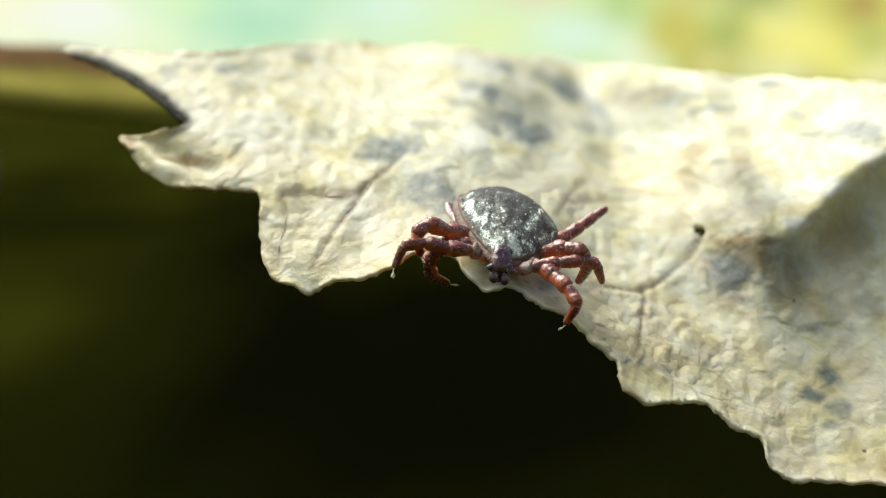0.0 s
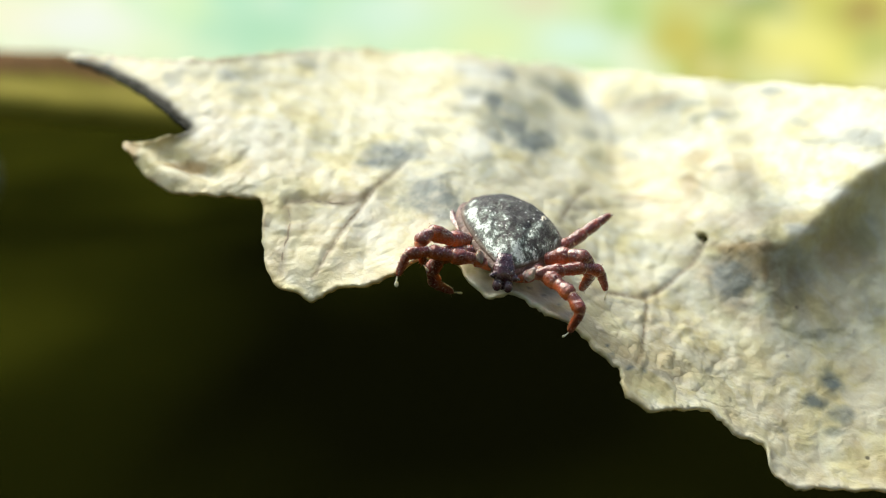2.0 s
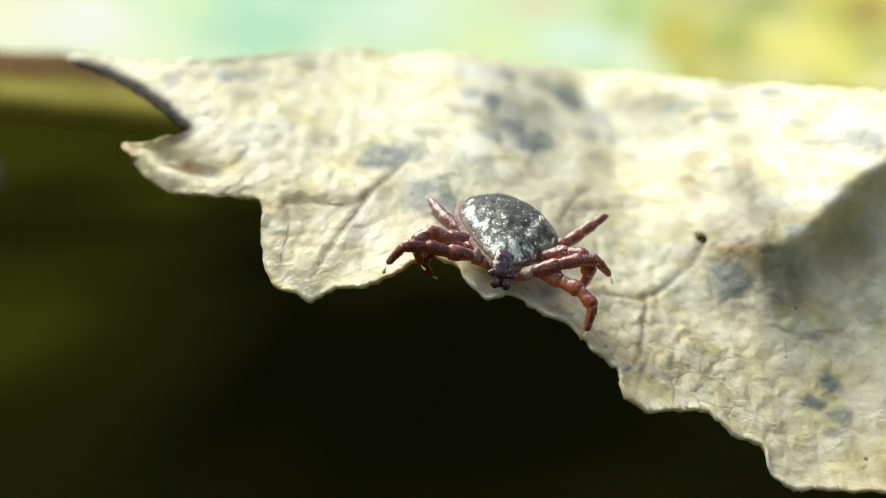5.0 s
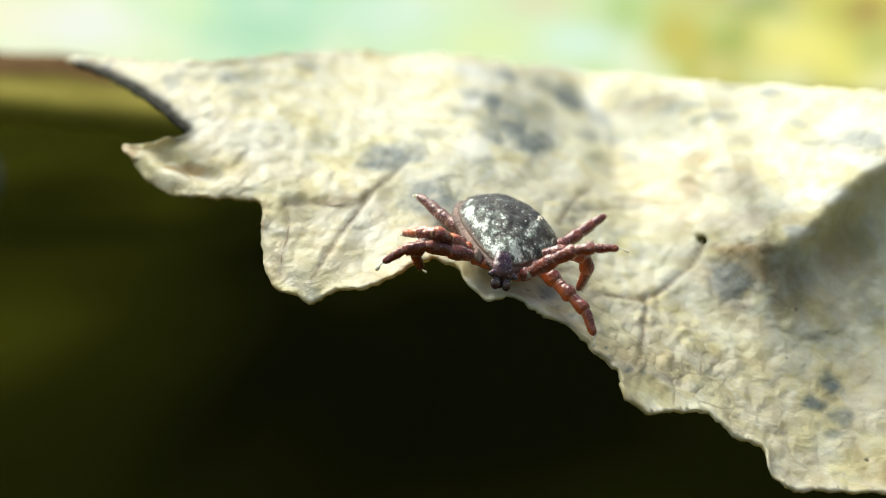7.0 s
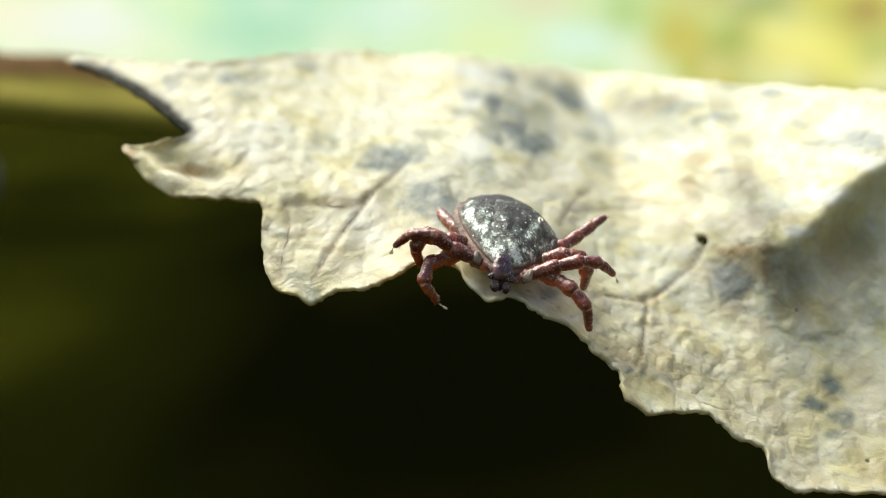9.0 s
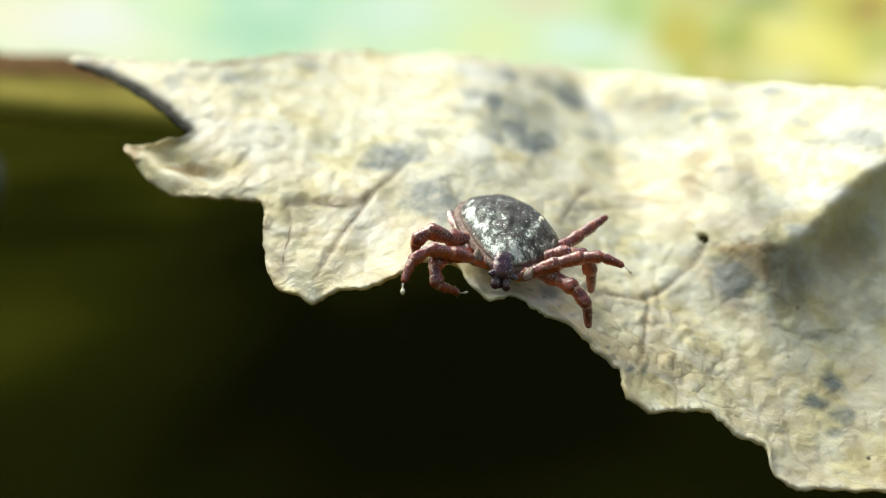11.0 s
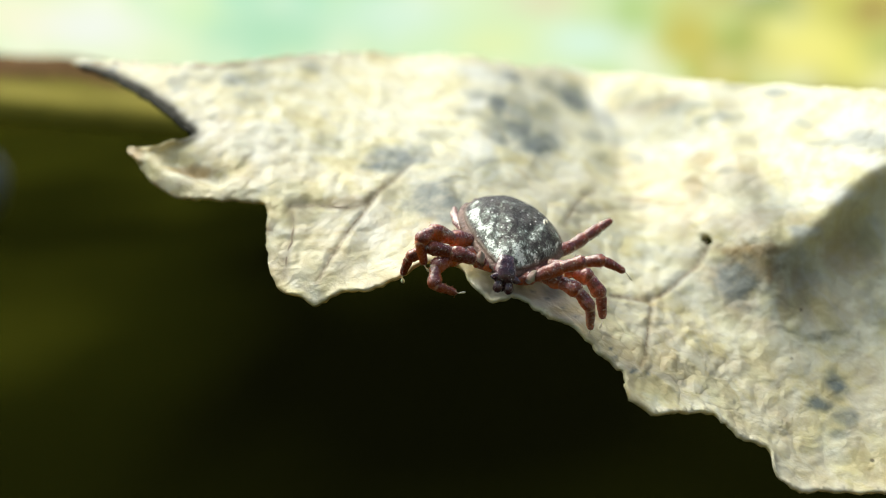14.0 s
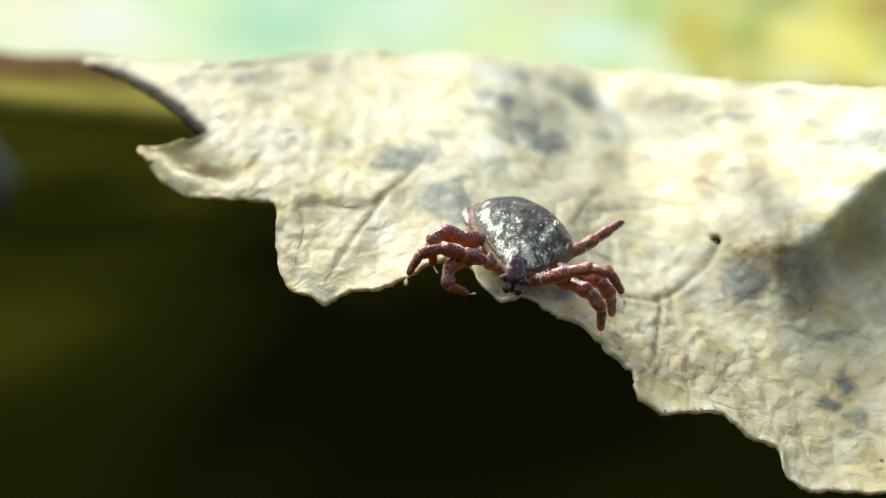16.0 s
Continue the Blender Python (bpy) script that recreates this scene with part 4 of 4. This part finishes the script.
LEG_ROWS["R1"] = [
    (0, 20.3, 20.7, -8.1, 2.2, -0.3, 25.8, 50.3),
    (4.1, 20.3, 20.7, -8.1, 2.2, -0.3, 25.8, 50.3),
    (6.5, 30.3, 27.6, -7.2, -10, 9.5, -0.3, 19.3),
    (7, -10.5, 42.4, 7.5, -12, 3.2, 18.9, 9.2),
    (7.5, 7.6, 44.1, -5.1, -7, 8, 16.7, 11),
    (8, -13.5, 43.4, -14.9, -6.4, 6.6, 8, 10.4),
    (8.5, 11.5, 36.9, 0.5, -0.5, 8.7, 17.2, 31.8),
    (9, 11.4, 35.2, 5.6, -0.3, 7.5, 23.6, 32.5),
    (11.5, 7.8, 36.5, -21.3, -1.6, 3.6, 12.5, 23.5),
    (12, 22.7, 34.7, -3.3, -2.4, 7, 11.4, 25.5),
]
LEG_ROWS["R1"] += [
    (12.5, 24, 24, -21.6, -7.9, 6.2, 11.5, 31.6),
    (13, -0.3, 33.2, 7.2, -12.3, 5.5, 20.2, 40.1),
    (13.5, -4.1, 36.6, -1.9, -12, 10.9, 9.3, 34.6),
    (14, 0.5, 33.8, -9.4, -9.8, 5.8, 10.3, 34.9),
    (14.5, 0, 32.8, 14.5, -11.8, 10, 23.1, 43.2),
    (15, -15, 37.6, 1.6, -10.6, 7, 16.8, 51.3),
    (15.5, -18.1, 35.2, -17.7, -8.4, 2.7, 23.6, 41.5),
    (16, -14.9, 34.9, -7.4, -9.8, 6.8, 22.2, 49.4),
]
LEG_ROWS["R2"] = [
    (0, -44.3, 32.1, -5.2, 25, 3.4, 21.4, 76.5),
    (4.1, -44.3, 32.1, -5.2, 25, 3.4, 21.4, 76.5),
    (6.5, 24.9, 2.2, -54.7, 3.7, -12, 26.4, 19.7),
    (7, -14.4, 46.6, -28.6, 55.1, 3.5, -0.4, 27.6),
    (7.5, -35, 45.7, -6.1, 44.7, 3.9, 11.9, 37.3),
    (8, -38.4, 39, 2.1, 35.2, 2.2, 25.9, 35.3),
    (8.5, -42.7, 35.4, 17.9, 24.7, 16.4, 14.2, 46.8),
    (9, -43.6, 35.6, 16.1, 19.8, 17.1, 23.4, 44.1),
    (11.5, -44.2, 28.5, 20.3, 14, 6.7, 39.9, 42.4),
    (12, -42.9, 30.2, 15.9, 11.8, 9, 39.8, 43.7),
]
LEG_ROWS["R2"] += [
    (12.5, -45.6, 30.9, 17.2, 13.1, 11.2, 25.5, 56),
    (13, -39, 29.7, 14.3, 15.7, 1.7, 36.8, 50.4),
    (13.5, -39.1, 31.2, 15.9, 15.2, 2.1, 44.6, 44.6),
    (14, -41.8, 30.1, 20.5, 13.8, 6.6, 43.1, 43.6),
    (14.5, -38.8, 32.8, 15, 13.5, 6.5, 45.6, 39.8),
    (15, -36.1, 31.4, 14.3, 14.4, 7.3, 41.8, 43),
    (15.5, -37.5, 25.5, 20.6, 9.5, 6.7, 47.7, 37),
    (16, -37.6, 26.2, 15.8, 8.5, 6.3, 39.8, 48.6),
]
LEG_ROWS["R3"] = [
    (0, -34.1, 59.3, 29.7, 21.1, 28.7, 73.1, 38.2),
    (4.1, -34.1, 59.3, 29.7, 21.1, 28.7, 73.1, 38.2),
    (6.5, -18.6, 83.5, 27.1, 65.3, 11.8, 63.6, 31.4),
    (7, -0.3, 80.8, 8.6, 57.6, 12.4, 69.3, 34.8),
    (7.5, 6.1, 83, 2.4, 59.9, 12, 69.5, 31.3),
    (8, 1.8, 80.8, 9.9, 66.7, 0, 71.2, 31.9),
    (8.5, 9.8, 84.2, 4.7, 62.8, 18.4, 54.1, 34.8),
    (9, -20.5, 66.5, 36.7, 40, 38.7, 47.8, 22),
    (11.5, 14.2, 65, -0.9, 41.4, 22.9, 52.1, 16.3),
    (12, 1.1, 60, -10.7, 42.3, 23.5, 30.7, 28.2),
]
LEG_ROWS["R3"] += [
    (12.5, 0.3, 49.1, -24.5, 34.4, 23.1, 26.9, 27),
    (13, -1.6, 36.5, -9.2, 15.9, 26.4, 32.6, 22.5),
    (13.5, -12.5, 45.9, -5.2, 19.9, 29.6, 27.6, 27.3),
    (14, -14.7, 44, -6.7, 29.1, 8, 38.6, 29.5),
    (14.5, -8.6, 47.4, -7.1, 27.3, 17.3, 36.7, 38.5),
    (15, -28.9, 58.6, 33.9, 58.1, 0.1, 37.4, 33.3),
    (15.5, -21, 31, 15.7, 25.1, -12.4, 57.3, 28.6),
    (16, -27.6, 35.1, 16.2, 24.8, -11.3, 57.4, 33.9),
]
LEG_ROWS["R4"] = [
    (0, 46.7, 17.8, -12.6, 4.3, -12.9, -1, 1),
]


def tick_pose(dx, dy, dz, ax, ay, az):
    """Small shifts of the body, in millimetres and degrees, about its own middle."""
    spot = TICK_REST.translation
    turn = Euler((radians(ax), radians(ay), radians(az))).to_matrix()
    whole = (LEAF_POSE.to_3x3() @ turn @ LEAF_POSE.to_3x3().transposed()).to_4x4()
    shift = LEAF_POSE.to_3x3() @ Vector((dx * MM, dy * MM, dz * MM))
    return Matrix.Translation(spot + shift) @ whole @ TICK_REST.to_3x3().to_4x4()


TICK_ROWS = [
    (0, 0, 0, 0, 0, 0, 0),
    (0.5, 0.013, 0, -0.006, -0.114, 0.014, 0.489),
    (1, -0.002, 0.001, -0.02, -0.126, 0.047, 0.546),
    (1.5, 0.001, 0, -0.017, -0.121, 0.059, 0.462),
    (2, 0.009, 0.002, -0.026, 0.086, -0.455, -0.243),
    (2.5, -0.002, 0, -0.015, -0.08, -0.056, 0.137),
    (3, -0.012, 0.001, 0.002, -0.056, 0.032, 0.199),
    (3.5, 0.014, 0, -0.013, 0.007, -0.055, 0.587),
    (4, 0, 0.001, -0.005, -0.334, -0.256, 0.057),
    (6.5, -0.045, 0.001, 0.067, -0.939, 0.37, 1.771),
    (7, -0.054, 0.001, 0.058, -0.456, 0.252, 1.724),
    (7.5, -0.048, 0.001, 0.053, 0.412, 0.351, 1.378),
    (8, -0.069, 0, 0.044, 0.506, -0.346, 0.84),
    (8.5, -0.058, 0, 0.039, 0.426, 0.332, 0.855),
    (9, -0.062, -0.001, 0.036, 0.352, 0.236, 1.159),
    (11.5, -0.066, 0, 0.032, -0.961, 0.637, 0.957),
    (12, -0.055, 0.001, 0.041, -0.551, 0.927, 1.666),
    (12.5, -0.037, 0.002, 0.021, -0.606, 1.128, 1.283),
    (13, -0.031, 0.001, 0.017, -0.231, 1.479, 0.968),
    (13.5, -0.016, 0.001, 0.014, 0.213, 1.937, 0.823),
    (14, -0.042, 0, 0.014, 0.21, 1.753, 0.804),
    (14.5, -0.026, 0, -0.018, 0.086, 1.839, -0.125),
    (15, -0.017, 0.001, -0.003, 0.146, 1.886, 0.396),
    (15.5, -0.024, 0, -0.006, 0.133, 1.729, 0.129),
    (16, -0.008, 0, -0.018, 0.071, 1.865, -0.09),
]


def plate_outline(a):
    """Half of the body's outline, as radius by angle; the front is narrow, the rear broad and round."""
    x, y = math.sin(a), -math.cos(a)          # angle from the head
    w = 1.51 if y > 0.15 else 1.51 - 0.68 * ((0.15 - y) / 1.15) ** 1.25
    return x * w, y * (2.12 if y < 0 else 2.06) + 0.08


def plate_height(x, y, r):
    z = 0.48 * (1 - r ** 2.7) - 0.03 * r ** 8
    return z + 0.050 * noise.noise(Vector((x * 1.9, y * 1.9, 2))) + 0.022 * noise.noise(Vector((x * 4.5, y * 4.5, 6)))


def build_scutum(parent):
    rings, n = 30, 84
    verts, faces, enamel, rim = [], [], [], []
    for j in range(rings + 1):
        r = j / rings
        for k in range(n):
            a = 2 * math.pi * k / n
            x, y = plate_outline(a)
            x, y = x * r, y * r
            # notch for the head
            if r > 0.8 and abs(a if a < math.pi else a - 2 * math.pi) < 0.30:
                y += 0.22 * (r - 0.8) / 0.2 * (1 - abs(a if a < math.pi else a - 2 * math.pi) / 0.30)
            z = plate_height(x, y, r)
            # two shallow grooves run back from the head
            z -= 0.05 * math.exp(-((abs(x) - 0.52 - 0.10 * y) / 0.12) ** 2) * (1 if -1.6 < y < 0.6 else 0.3)
            verts.append((x, y, z))
            # white enamel: a band inside one margin, a mottled field beside it, and streaks round the head
            band = math.exp(-((r - 0.85) / 0.10) ** 2) * float(1 - ease(y, 0.3, 1.4)) * (0.85 if x < 0 else 0.3)
            field = 0.55 * math.exp(-((x + 0.55 + 0.2 * y) / 0.42) ** 2) * float(1 - ease(y, -0.3, 1.0))
            front = 0.65 * math.exp(-((y + 1.55) / 0.42) ** 2)
            stripe = 0.55 * math.exp(-((x - 0.62 - 0.25 * y) / 0.10) ** 2) * float(ease(y, -1.7, -0.9) * (1 - ease(y, 0.2, 1.0)))
            dark = 0.35 * math.exp(-((x - 1.0) / 0.22) ** 2 - ((y - 0.25) / 0.3) ** 2) + 0.55 * float(ease(y, 0.7, 1.6)) + 0.3 * math.exp(-((x + 0.1) / 0.3) ** 2 - ((y - 0.7) / 0.35) ** 2)
            enamel.append((max(band, field, front, stripe) if r > 0 else 0.3) - dark - 0.10)
            rim.append(float(ease(r, 0.94, 0.985)))
    for j in range(rings):
        for k in range(n):
            a, b = j * n + k, j * n + (k + 1) % n
            faces.append((a, a + n, b + n, b))
    # turned-down lip
    base = len(verts)
    for k in range(n):
        x, y, z = verts[rings * n + k]
        verts.append((x * 0.985, y * 0.985, z - 0.07))
        enamel.append(0.0)
        rim.append(1.0)
    for k in range(n):
        a, b = rings * n + k, rings * n + (k + 1) % n
        faces.append((a, base + k, base + (k + 1) % n, b))
    me = mesh_of("scutum", verts, faces, SCUTUM_MAT, True, {"enamel": enamel, "rim": rim})
    part("scutum", me, parent, label="dark brown back plate mottled with whitish enamel")


def build_bristle(parent):
    """A short pale hair that lies curled on the back plate."""
    path = []
    for k in range(9):
        a = radians(200 - 22 * k)
        x, y = 0.93 + 0.13 * math.cos(a) - 0.02 * k, 0.45 + 0.30 * math.sin(a)
        path.append((x, y, plate_height(x, y, math.hypot(x / 1.55, (y - 0.08) / 2.12)) + 0.012))
    part("bristle", tube_mesh("bristle", path, [0.010, 0.022, 0.027, 0.028, 0.028, 0.027, 0.025, 0.02, 0.008], PAD_MAT, 6), parent, label="pale curled hair")


def build_body(parent):
    n = 96
    prof = [(0.97, -0.04), (1.035, -0.09), (1.08, -0.15), (1.085, -0.21), (1.03, -0.26), (1.03, -0.32), (0.97, -0.40), (0.86, -0.50), (0.6, -0.58), (0.3, -0.60), (0.02, -0.60)]
    verts, faces = [], []
    for r, z in prof:
        for k in range(n):
            a = 2 * math.pi * k / n
            x, y = plate_outline(a)
            g = r
            if y > 0.9 and r > 0.9:
                g += 0.022 * math.cos(a * 22) - 0.01          # festoons along the rear margin
            w = 0.02 * noise.noise(Vector((x * 3, y * 3, z * 9)))
            verts.append((x * (g + w), y * (g + w), z))
    for j in range(len(prof) - 1):
        for k in range(n):
            a, b = j * n + k, j * n + (k + 1) % n
            faces.append((a, a + n, b + n, b))
    faces.append(tuple(range((len(prof) - 1) * n, len(prof) * n)))
    part("body", mesh_of("tick_body", verts, faces, BODY_MAT), parent, label="brown leathery flank and belly")


def lathe(name, prof, mat, sides=16, squash=1.0, rough=0.0, seed=0.0, square=2.0, top=(0.0, 1.0), even=0.0):
    """A body turned round x; prof holds (x, radius); squash flattens it in z."""
    verts, faces = [], []
    if name in SEG_NAMES:
        # closer rings, for the beaded skin of the legs
        xs = np.unique(np.concatenate([[q[0] for q in prof], np.arange(0.02, prof[-1][0] - 0.05, 0.033)]))
        prof = [(float(x), float(r)) for x, r in zip(xs, np.interp(xs, [q[0] for q in prof], [q[1] for q in prof]))]
    for x, r in prof:
        for k in range(sides):
            a = 2 * math.pi * k / sides
            if name in SEG_NAMES and k == 0:
                r *= 1 + 0.014 * math.sin(2 * math.pi * x / 0.135 + seed)
            d = 1 + rough * (noise.noise(Vector((x * 5 + seed, math.cos(a) * 1.4, math.sin(a) * 1.4))) + 0.5 * noise.noise(Vector((x * 14 + seed, math.cos(a) * 3, math.sin(a) * 3))))
            d /= (abs(math.cos(a)) ** square + abs(math.sin(a)) ** square) ** (1 / square)
            verts.append((x, math.cos(a) * r * d, math.sin(a) * r * squash * d))
    for j in range(len(prof) - 1):
        for k in range(sides):
            a, b = j * sides + k, j * sides + (k + 1) % sides
            faces.append((a, b, b + sides, a + sides))
    faces += [tuple(range(sides))[::-1], tuple(range((len(prof) - 1) * sides, len(prof) * sides))]
    if name in SEG_NAMES[1:]:
        rng = random.Random(int(seed * 10))
        for _ in range(16 if name == "tarsus" else 12):
            j = rng.randrange(3, len(prof) - 3)
            (x0, r0), (x1, r1) = prof[j], prof[j + 1]
            f, a = rng.random(), rng.uniform(0, 2 * math.pi)
            x, r = x0 + (x1 - x0) * f, r0 + (r1 - r0) * f
            foot, w, h = Vector((x, math.cos(a) * r * 0.95, math.sin(a) * r * 0.95 * squash)), 0.010, rng.uniform(0.05, 0.09)
            out, ahead = Vector((0, math.cos(a), math.sin(a))), Vector((1, 0, 0))
            tip, b = foot + out * h + ahead * h * 0.7, len(verts)
            verts += [tuple(foot + ahead * w), tuple(foot - ahead * w), tuple(foot + out.cross(ahead) * w), tuple(tip)]
            faces += [(b, b + 2, b + 3), (b + 2, b + 1, b + 3), (b + 1, b, b + 3)]
    joint = [math.exp(-((v[0] - 0.015) / 0.028) ** 2) if name in SEG_NAMES else 0.0 for v in verts]
    dorsal = [0.5 + 0.5 * (v[1] * top[0] + v[2] * top[1]) / (math.hypot(v[1], v[2]) + 1e-6) for v in verts]
    return mesh_of(name, verts, faces, mat, True, {"joint": joint, "dorsal": [even + (1 - even) * (0.3 + 0.6 * d if name == "tarsus" else d) for d in dorsal]})


def build_head(parent):
    # base of the head: a ridged block that narrows towards the body, tipped downwards
    prof = [(-0.20, 0.17), (-0.04, 0.20), (0.0, 0.222), (0.03, 0.215), (0.07, 0.235), (0.10, 0.232), (0.14, 0.25), (0.26, 0.265), (0.38, 0.26), (0.46, 0.235), (0.50, 0.18), (0.53, 0.10), (0.54, 0.02)]
    aim = pose(-0.06 * MM, HEAD_Y * MM, HEAD_Z * MM, 0, 0, -74) @ pose(0, 0, 0, 0, HEAD_DIP, 0)
    part("head_base", lathe("head_base", prof, HEAD_MAT, 28, 0.66, 0.12, 0.0, 2.8), parent, aim @ Matrix.Diagonal((1, 1.14, 1.05, 1)), "dark purplish-brown ridged head base")
    palp = [(-0.06, 0.06), (-0.02, 0.14), (0.05, 0.17), (0.10, 0.175), (0.14, 0.155), (0.17, 0.12), (0.20, 0.118), (0.25, 0.138), (0.31, 0.146), (0.37, 0.135), (0.42, 0.10), (0.455, 0.06), (0.475, 0.01)]
    me = lathe("palp", palp, HEAD_MAT, 16, 0.9, 0.10, 3.0)
    horn = lathe("spur", [(-0.05, 0.10), (0.04, 0.11), (0.12, 0.075), (0.20, 0.03), (0.23, 0.006)], HEAD_MAT, 10, 0.8, 0.15)
    for s in (-1, 1):
        palp_part = part("palp", me, parent, aim @ pose(0.37 * MM, s * 0.135 * MM, 0.0, 0, 10, s * 3), "stubby dark palp")
        part("spur", horn, palp_part, pose(0.06 * MM, s * 0.10 * MM, 0.05 * MM, 0, -20, s * 75), "pale-tipped pointed spur")
    hyp = [(0.0, 0.09), (0.15, 0.10), (0.32, 0.08), (0.40, 0.03)]
    part("hypostome", lathe("hypostome", hyp, HEAD_MAT, 12, 0.6, 0.1), parent, aim @ pose(0.36 * MM, 0, -0.14 * MM))


def segment_profile(k, length, even=0.0):
    """Radii along a segment; even evens out the swelling towards a plain rod."""
    r0, r1 = SEG_R0[k], SEG_R1[k]
    if even:
        m = (0.19, 0.19, 0.185, 0.17, 0.14)[k]
        r0, r1 = r0 + (m - r0) * even, r1 + (m - r1) * even
    if k == 4:
        return [(-0.09, 0.02), (-0.07, r0 * 0.5), (-0.03, r0 * 0.78), (0.03, r0 * 0.92), (0.10, r0), (0.22, r0 * 0.98), (0.34, r0 * 0.90), (length * 0.6, r0 * 0.84), (length - 0.16, r0 * 0.80), (length - 0.07, r0 * 0.70), (length - 0.02, r0 * 0.48), (length, r0 * 0.2), (length + 0.005, 0.01)]
    m = (r0 + r1) * 0.5
    prof = [(-0.11, 0.02), (-0.085, r0 * 0.58), (-0.045, r0 * 0.80), (0.0, r0 * 0.86), (0.05, r0 * 0.90), (length * 0.22, m * 0.93), (length * 0.45, m * 1.0), (length * 0.68, r1 * 1.08), (length * 0.84, r1 * 1.08), (length * 0.93, r1 * 1.01), (length + 0.01, r1 * 0.85), (length + 0.05, r1 * 0.70), (length + 0.075, r1 * 0.46), (length + 0.09, 0.02)]
    return [(x, r + (m - r) * even) if -0.03 < x < length + 0.03 else (x, r) for x, r in prof]


def leg_frames(side, base, lengths, angles):
    """Poses of the five segments in the tick's space, from swing, lift, twist and four bends in degrees."""
    yaw, lift, twist = (radians(v) for v in angles[:3])
    h, up = Vector((side * math.cos(yaw), math.sin(yaw), 0)), Vector((0, 0, 1))
    d = h * math.cos(lift) + up * math.sin(lift)
    u = -h * math.sin(lift) + up * math.cos(lift)
    u = u * math.cos(twist) + d.cross(u) * math.sin(twist) * side
    p, s, out = Vector(base), 0.0, []
    for k, length in enumerate(lengths):
        if k:
            s += radians(angles[2 + k])
        x, z = d * math.cos(s) - u * math.sin(s), u * math.cos(s) + d * math.sin(s)
        y = z.cross(x)
        out.append(Matrix(((x.x, y.x, z.x, p.x * MM), (x.y, y.y, z.y, p.y * MM), (x.z, y.z, z.z, p.z * MM), (0, 0, 0, 1))))
        p = p + x * length
    return out


def angles_at(rows, t):
    """Joint angles between keyed poses, eased."""
    if t <= rows[0][0]:
        return rows[0][1:]
    for a, b in zip(rows, rows[1:]):
        if t <= b[0]:
            f = (t - a[0]) / (b[0] - a[0])
            f = f * f * (3 - 2 * f) if b[0] - a[0] > 1 else f
            return [p + (q - p) * f for p, q in zip(a[1:], b[1:])]
    return rows[-1][1:]


def build_leg(parent, name):
    side = -1 if name[0] == "L" else 1
    base, lengths = LEG_BASE[name], LEG_LENGTH[name]
    coxa = lathe("coxa", [(-0.30, 0.05), (-0.24, 0.19), (-0.10, 0.21), (0.02, 0.19), (0.08, 0.12), (0.1, 0.03)], LEG_MAT, 14, 0.8, 0.12, ord(name[1]))
    first = leg_frames(side, base, lengths, LEG_ROWS[name][0][1:])
    leg = part("leg", coxa, parent, pose(base[0] * MM, base[1] * MM, base[2] * MM, 0, 0, 0 if side > 0 else 180))
    inv = leg.matrix_basis.inverted()
    if name[1] == "1":
        spur = lathe("spur", [(-0.10, 0.13), (0.04, 0.17), (0.16, 0.12), (0.26, 0.06), (0.30, 0.01)], SPUR_MAT, 12, 0.7, 0.25)
        part("spur", spur, leg, pose(0.16 * MM, side * -0.08 * MM, 0.14 * MM, 0, -72, 20), "pale pointed spur")
    moving = []
    for k, seg in enumerate(SEG_NAMES):
        up = Vector((0, 0, 0))
        for row in LEG_ROWS[name]:
            up += leg_frames(side, base, lengths, row[1:])[k].to_3x3().transposed() @ Vector((0, -0.3, 1))
        top = up.yz.normalized()
        stout = {"1": 0.87, "2": 0.95, "3": 1.03, "4": 0.95}[name[1]]
        prof = [(x, r * stout) for x, r in segment_profile(k, lengths[k], 0.65 if name[1] == "4" else 0.0)]
        me = lathe(seg, prof, LEG_MAT, 20, 1.0, 0.09 if name[1] == "4" else 0.14, k * 3.1 + ord(name[1]), top=top, even={"1": 0.30, "2": 0.15, "3": 0.1, "4": 0.65}[name[1]])
        moving.append((k, part(seg, me, leg, inv @ first[k])))
    length = lengths[4]
    reach = 0.3 if name[1] == "4" else 1.0
    claw = tube_mesh("claw", [(length - 0.05, 0, 0), (length + 0.05 * reach, 0, -0.01), (length + 0.12 * reach, 0, -0.04), (length + 0.17 * reach, 0, -0.06), (length + 0.23 * reach, 0, -0.09), (length + 0.28 * reach, 0, -0.115)], [0.03, 0.016, 0.018, 0.052, 0.060, 0.016] if name == "L1" else [0.03, 0.016, 0.015, 0.030, 0.036, 0.010], PAD_MAT, 8)
    moving.append((4, part("claw", claw, leg, inv @ first[4], "clear whitish claw with a sticky pad")))
    return leg, moving, inv, side


def build_tick():
    tick = new("tick")
    tick.matrix_basis = TICK_REST
    tagged(tick, "red-brown ornate tick with outstretched legs, crouching at the leaf's torn edge", "tick")
    build_body(tick)
    build_scutum(tick)
    build_head(tick)
    build_bristle(tick)
    legs = {name: build_leg(tick, name) for name in LEG_BASE}
    return tick, legs


build_surroundings()
build_stone()
build_back_leaf()
build_leaf()
TICK, LEGS = build_tick()


def motions():
    walk(TICK, [(t, tick_pose(*r)) for t, *r in TICK_ROWS])
    for name, (leg, moving, inv, side) in LEGS.items():
        rows = LEG_ROWS[name]
        times = [0.0, 16.0] if len(rows) == 1 else [i * 0.25 for i in range(65)]
        poses = {t: leg_frames(side, LEG_BASE[name], LEG_LENGTH[name], angles_at(rows, t)) for t in times}
        for k, ob in moving:
            walk(ob, [(t, inv @ poses[t][k]) for t in times])


motions()
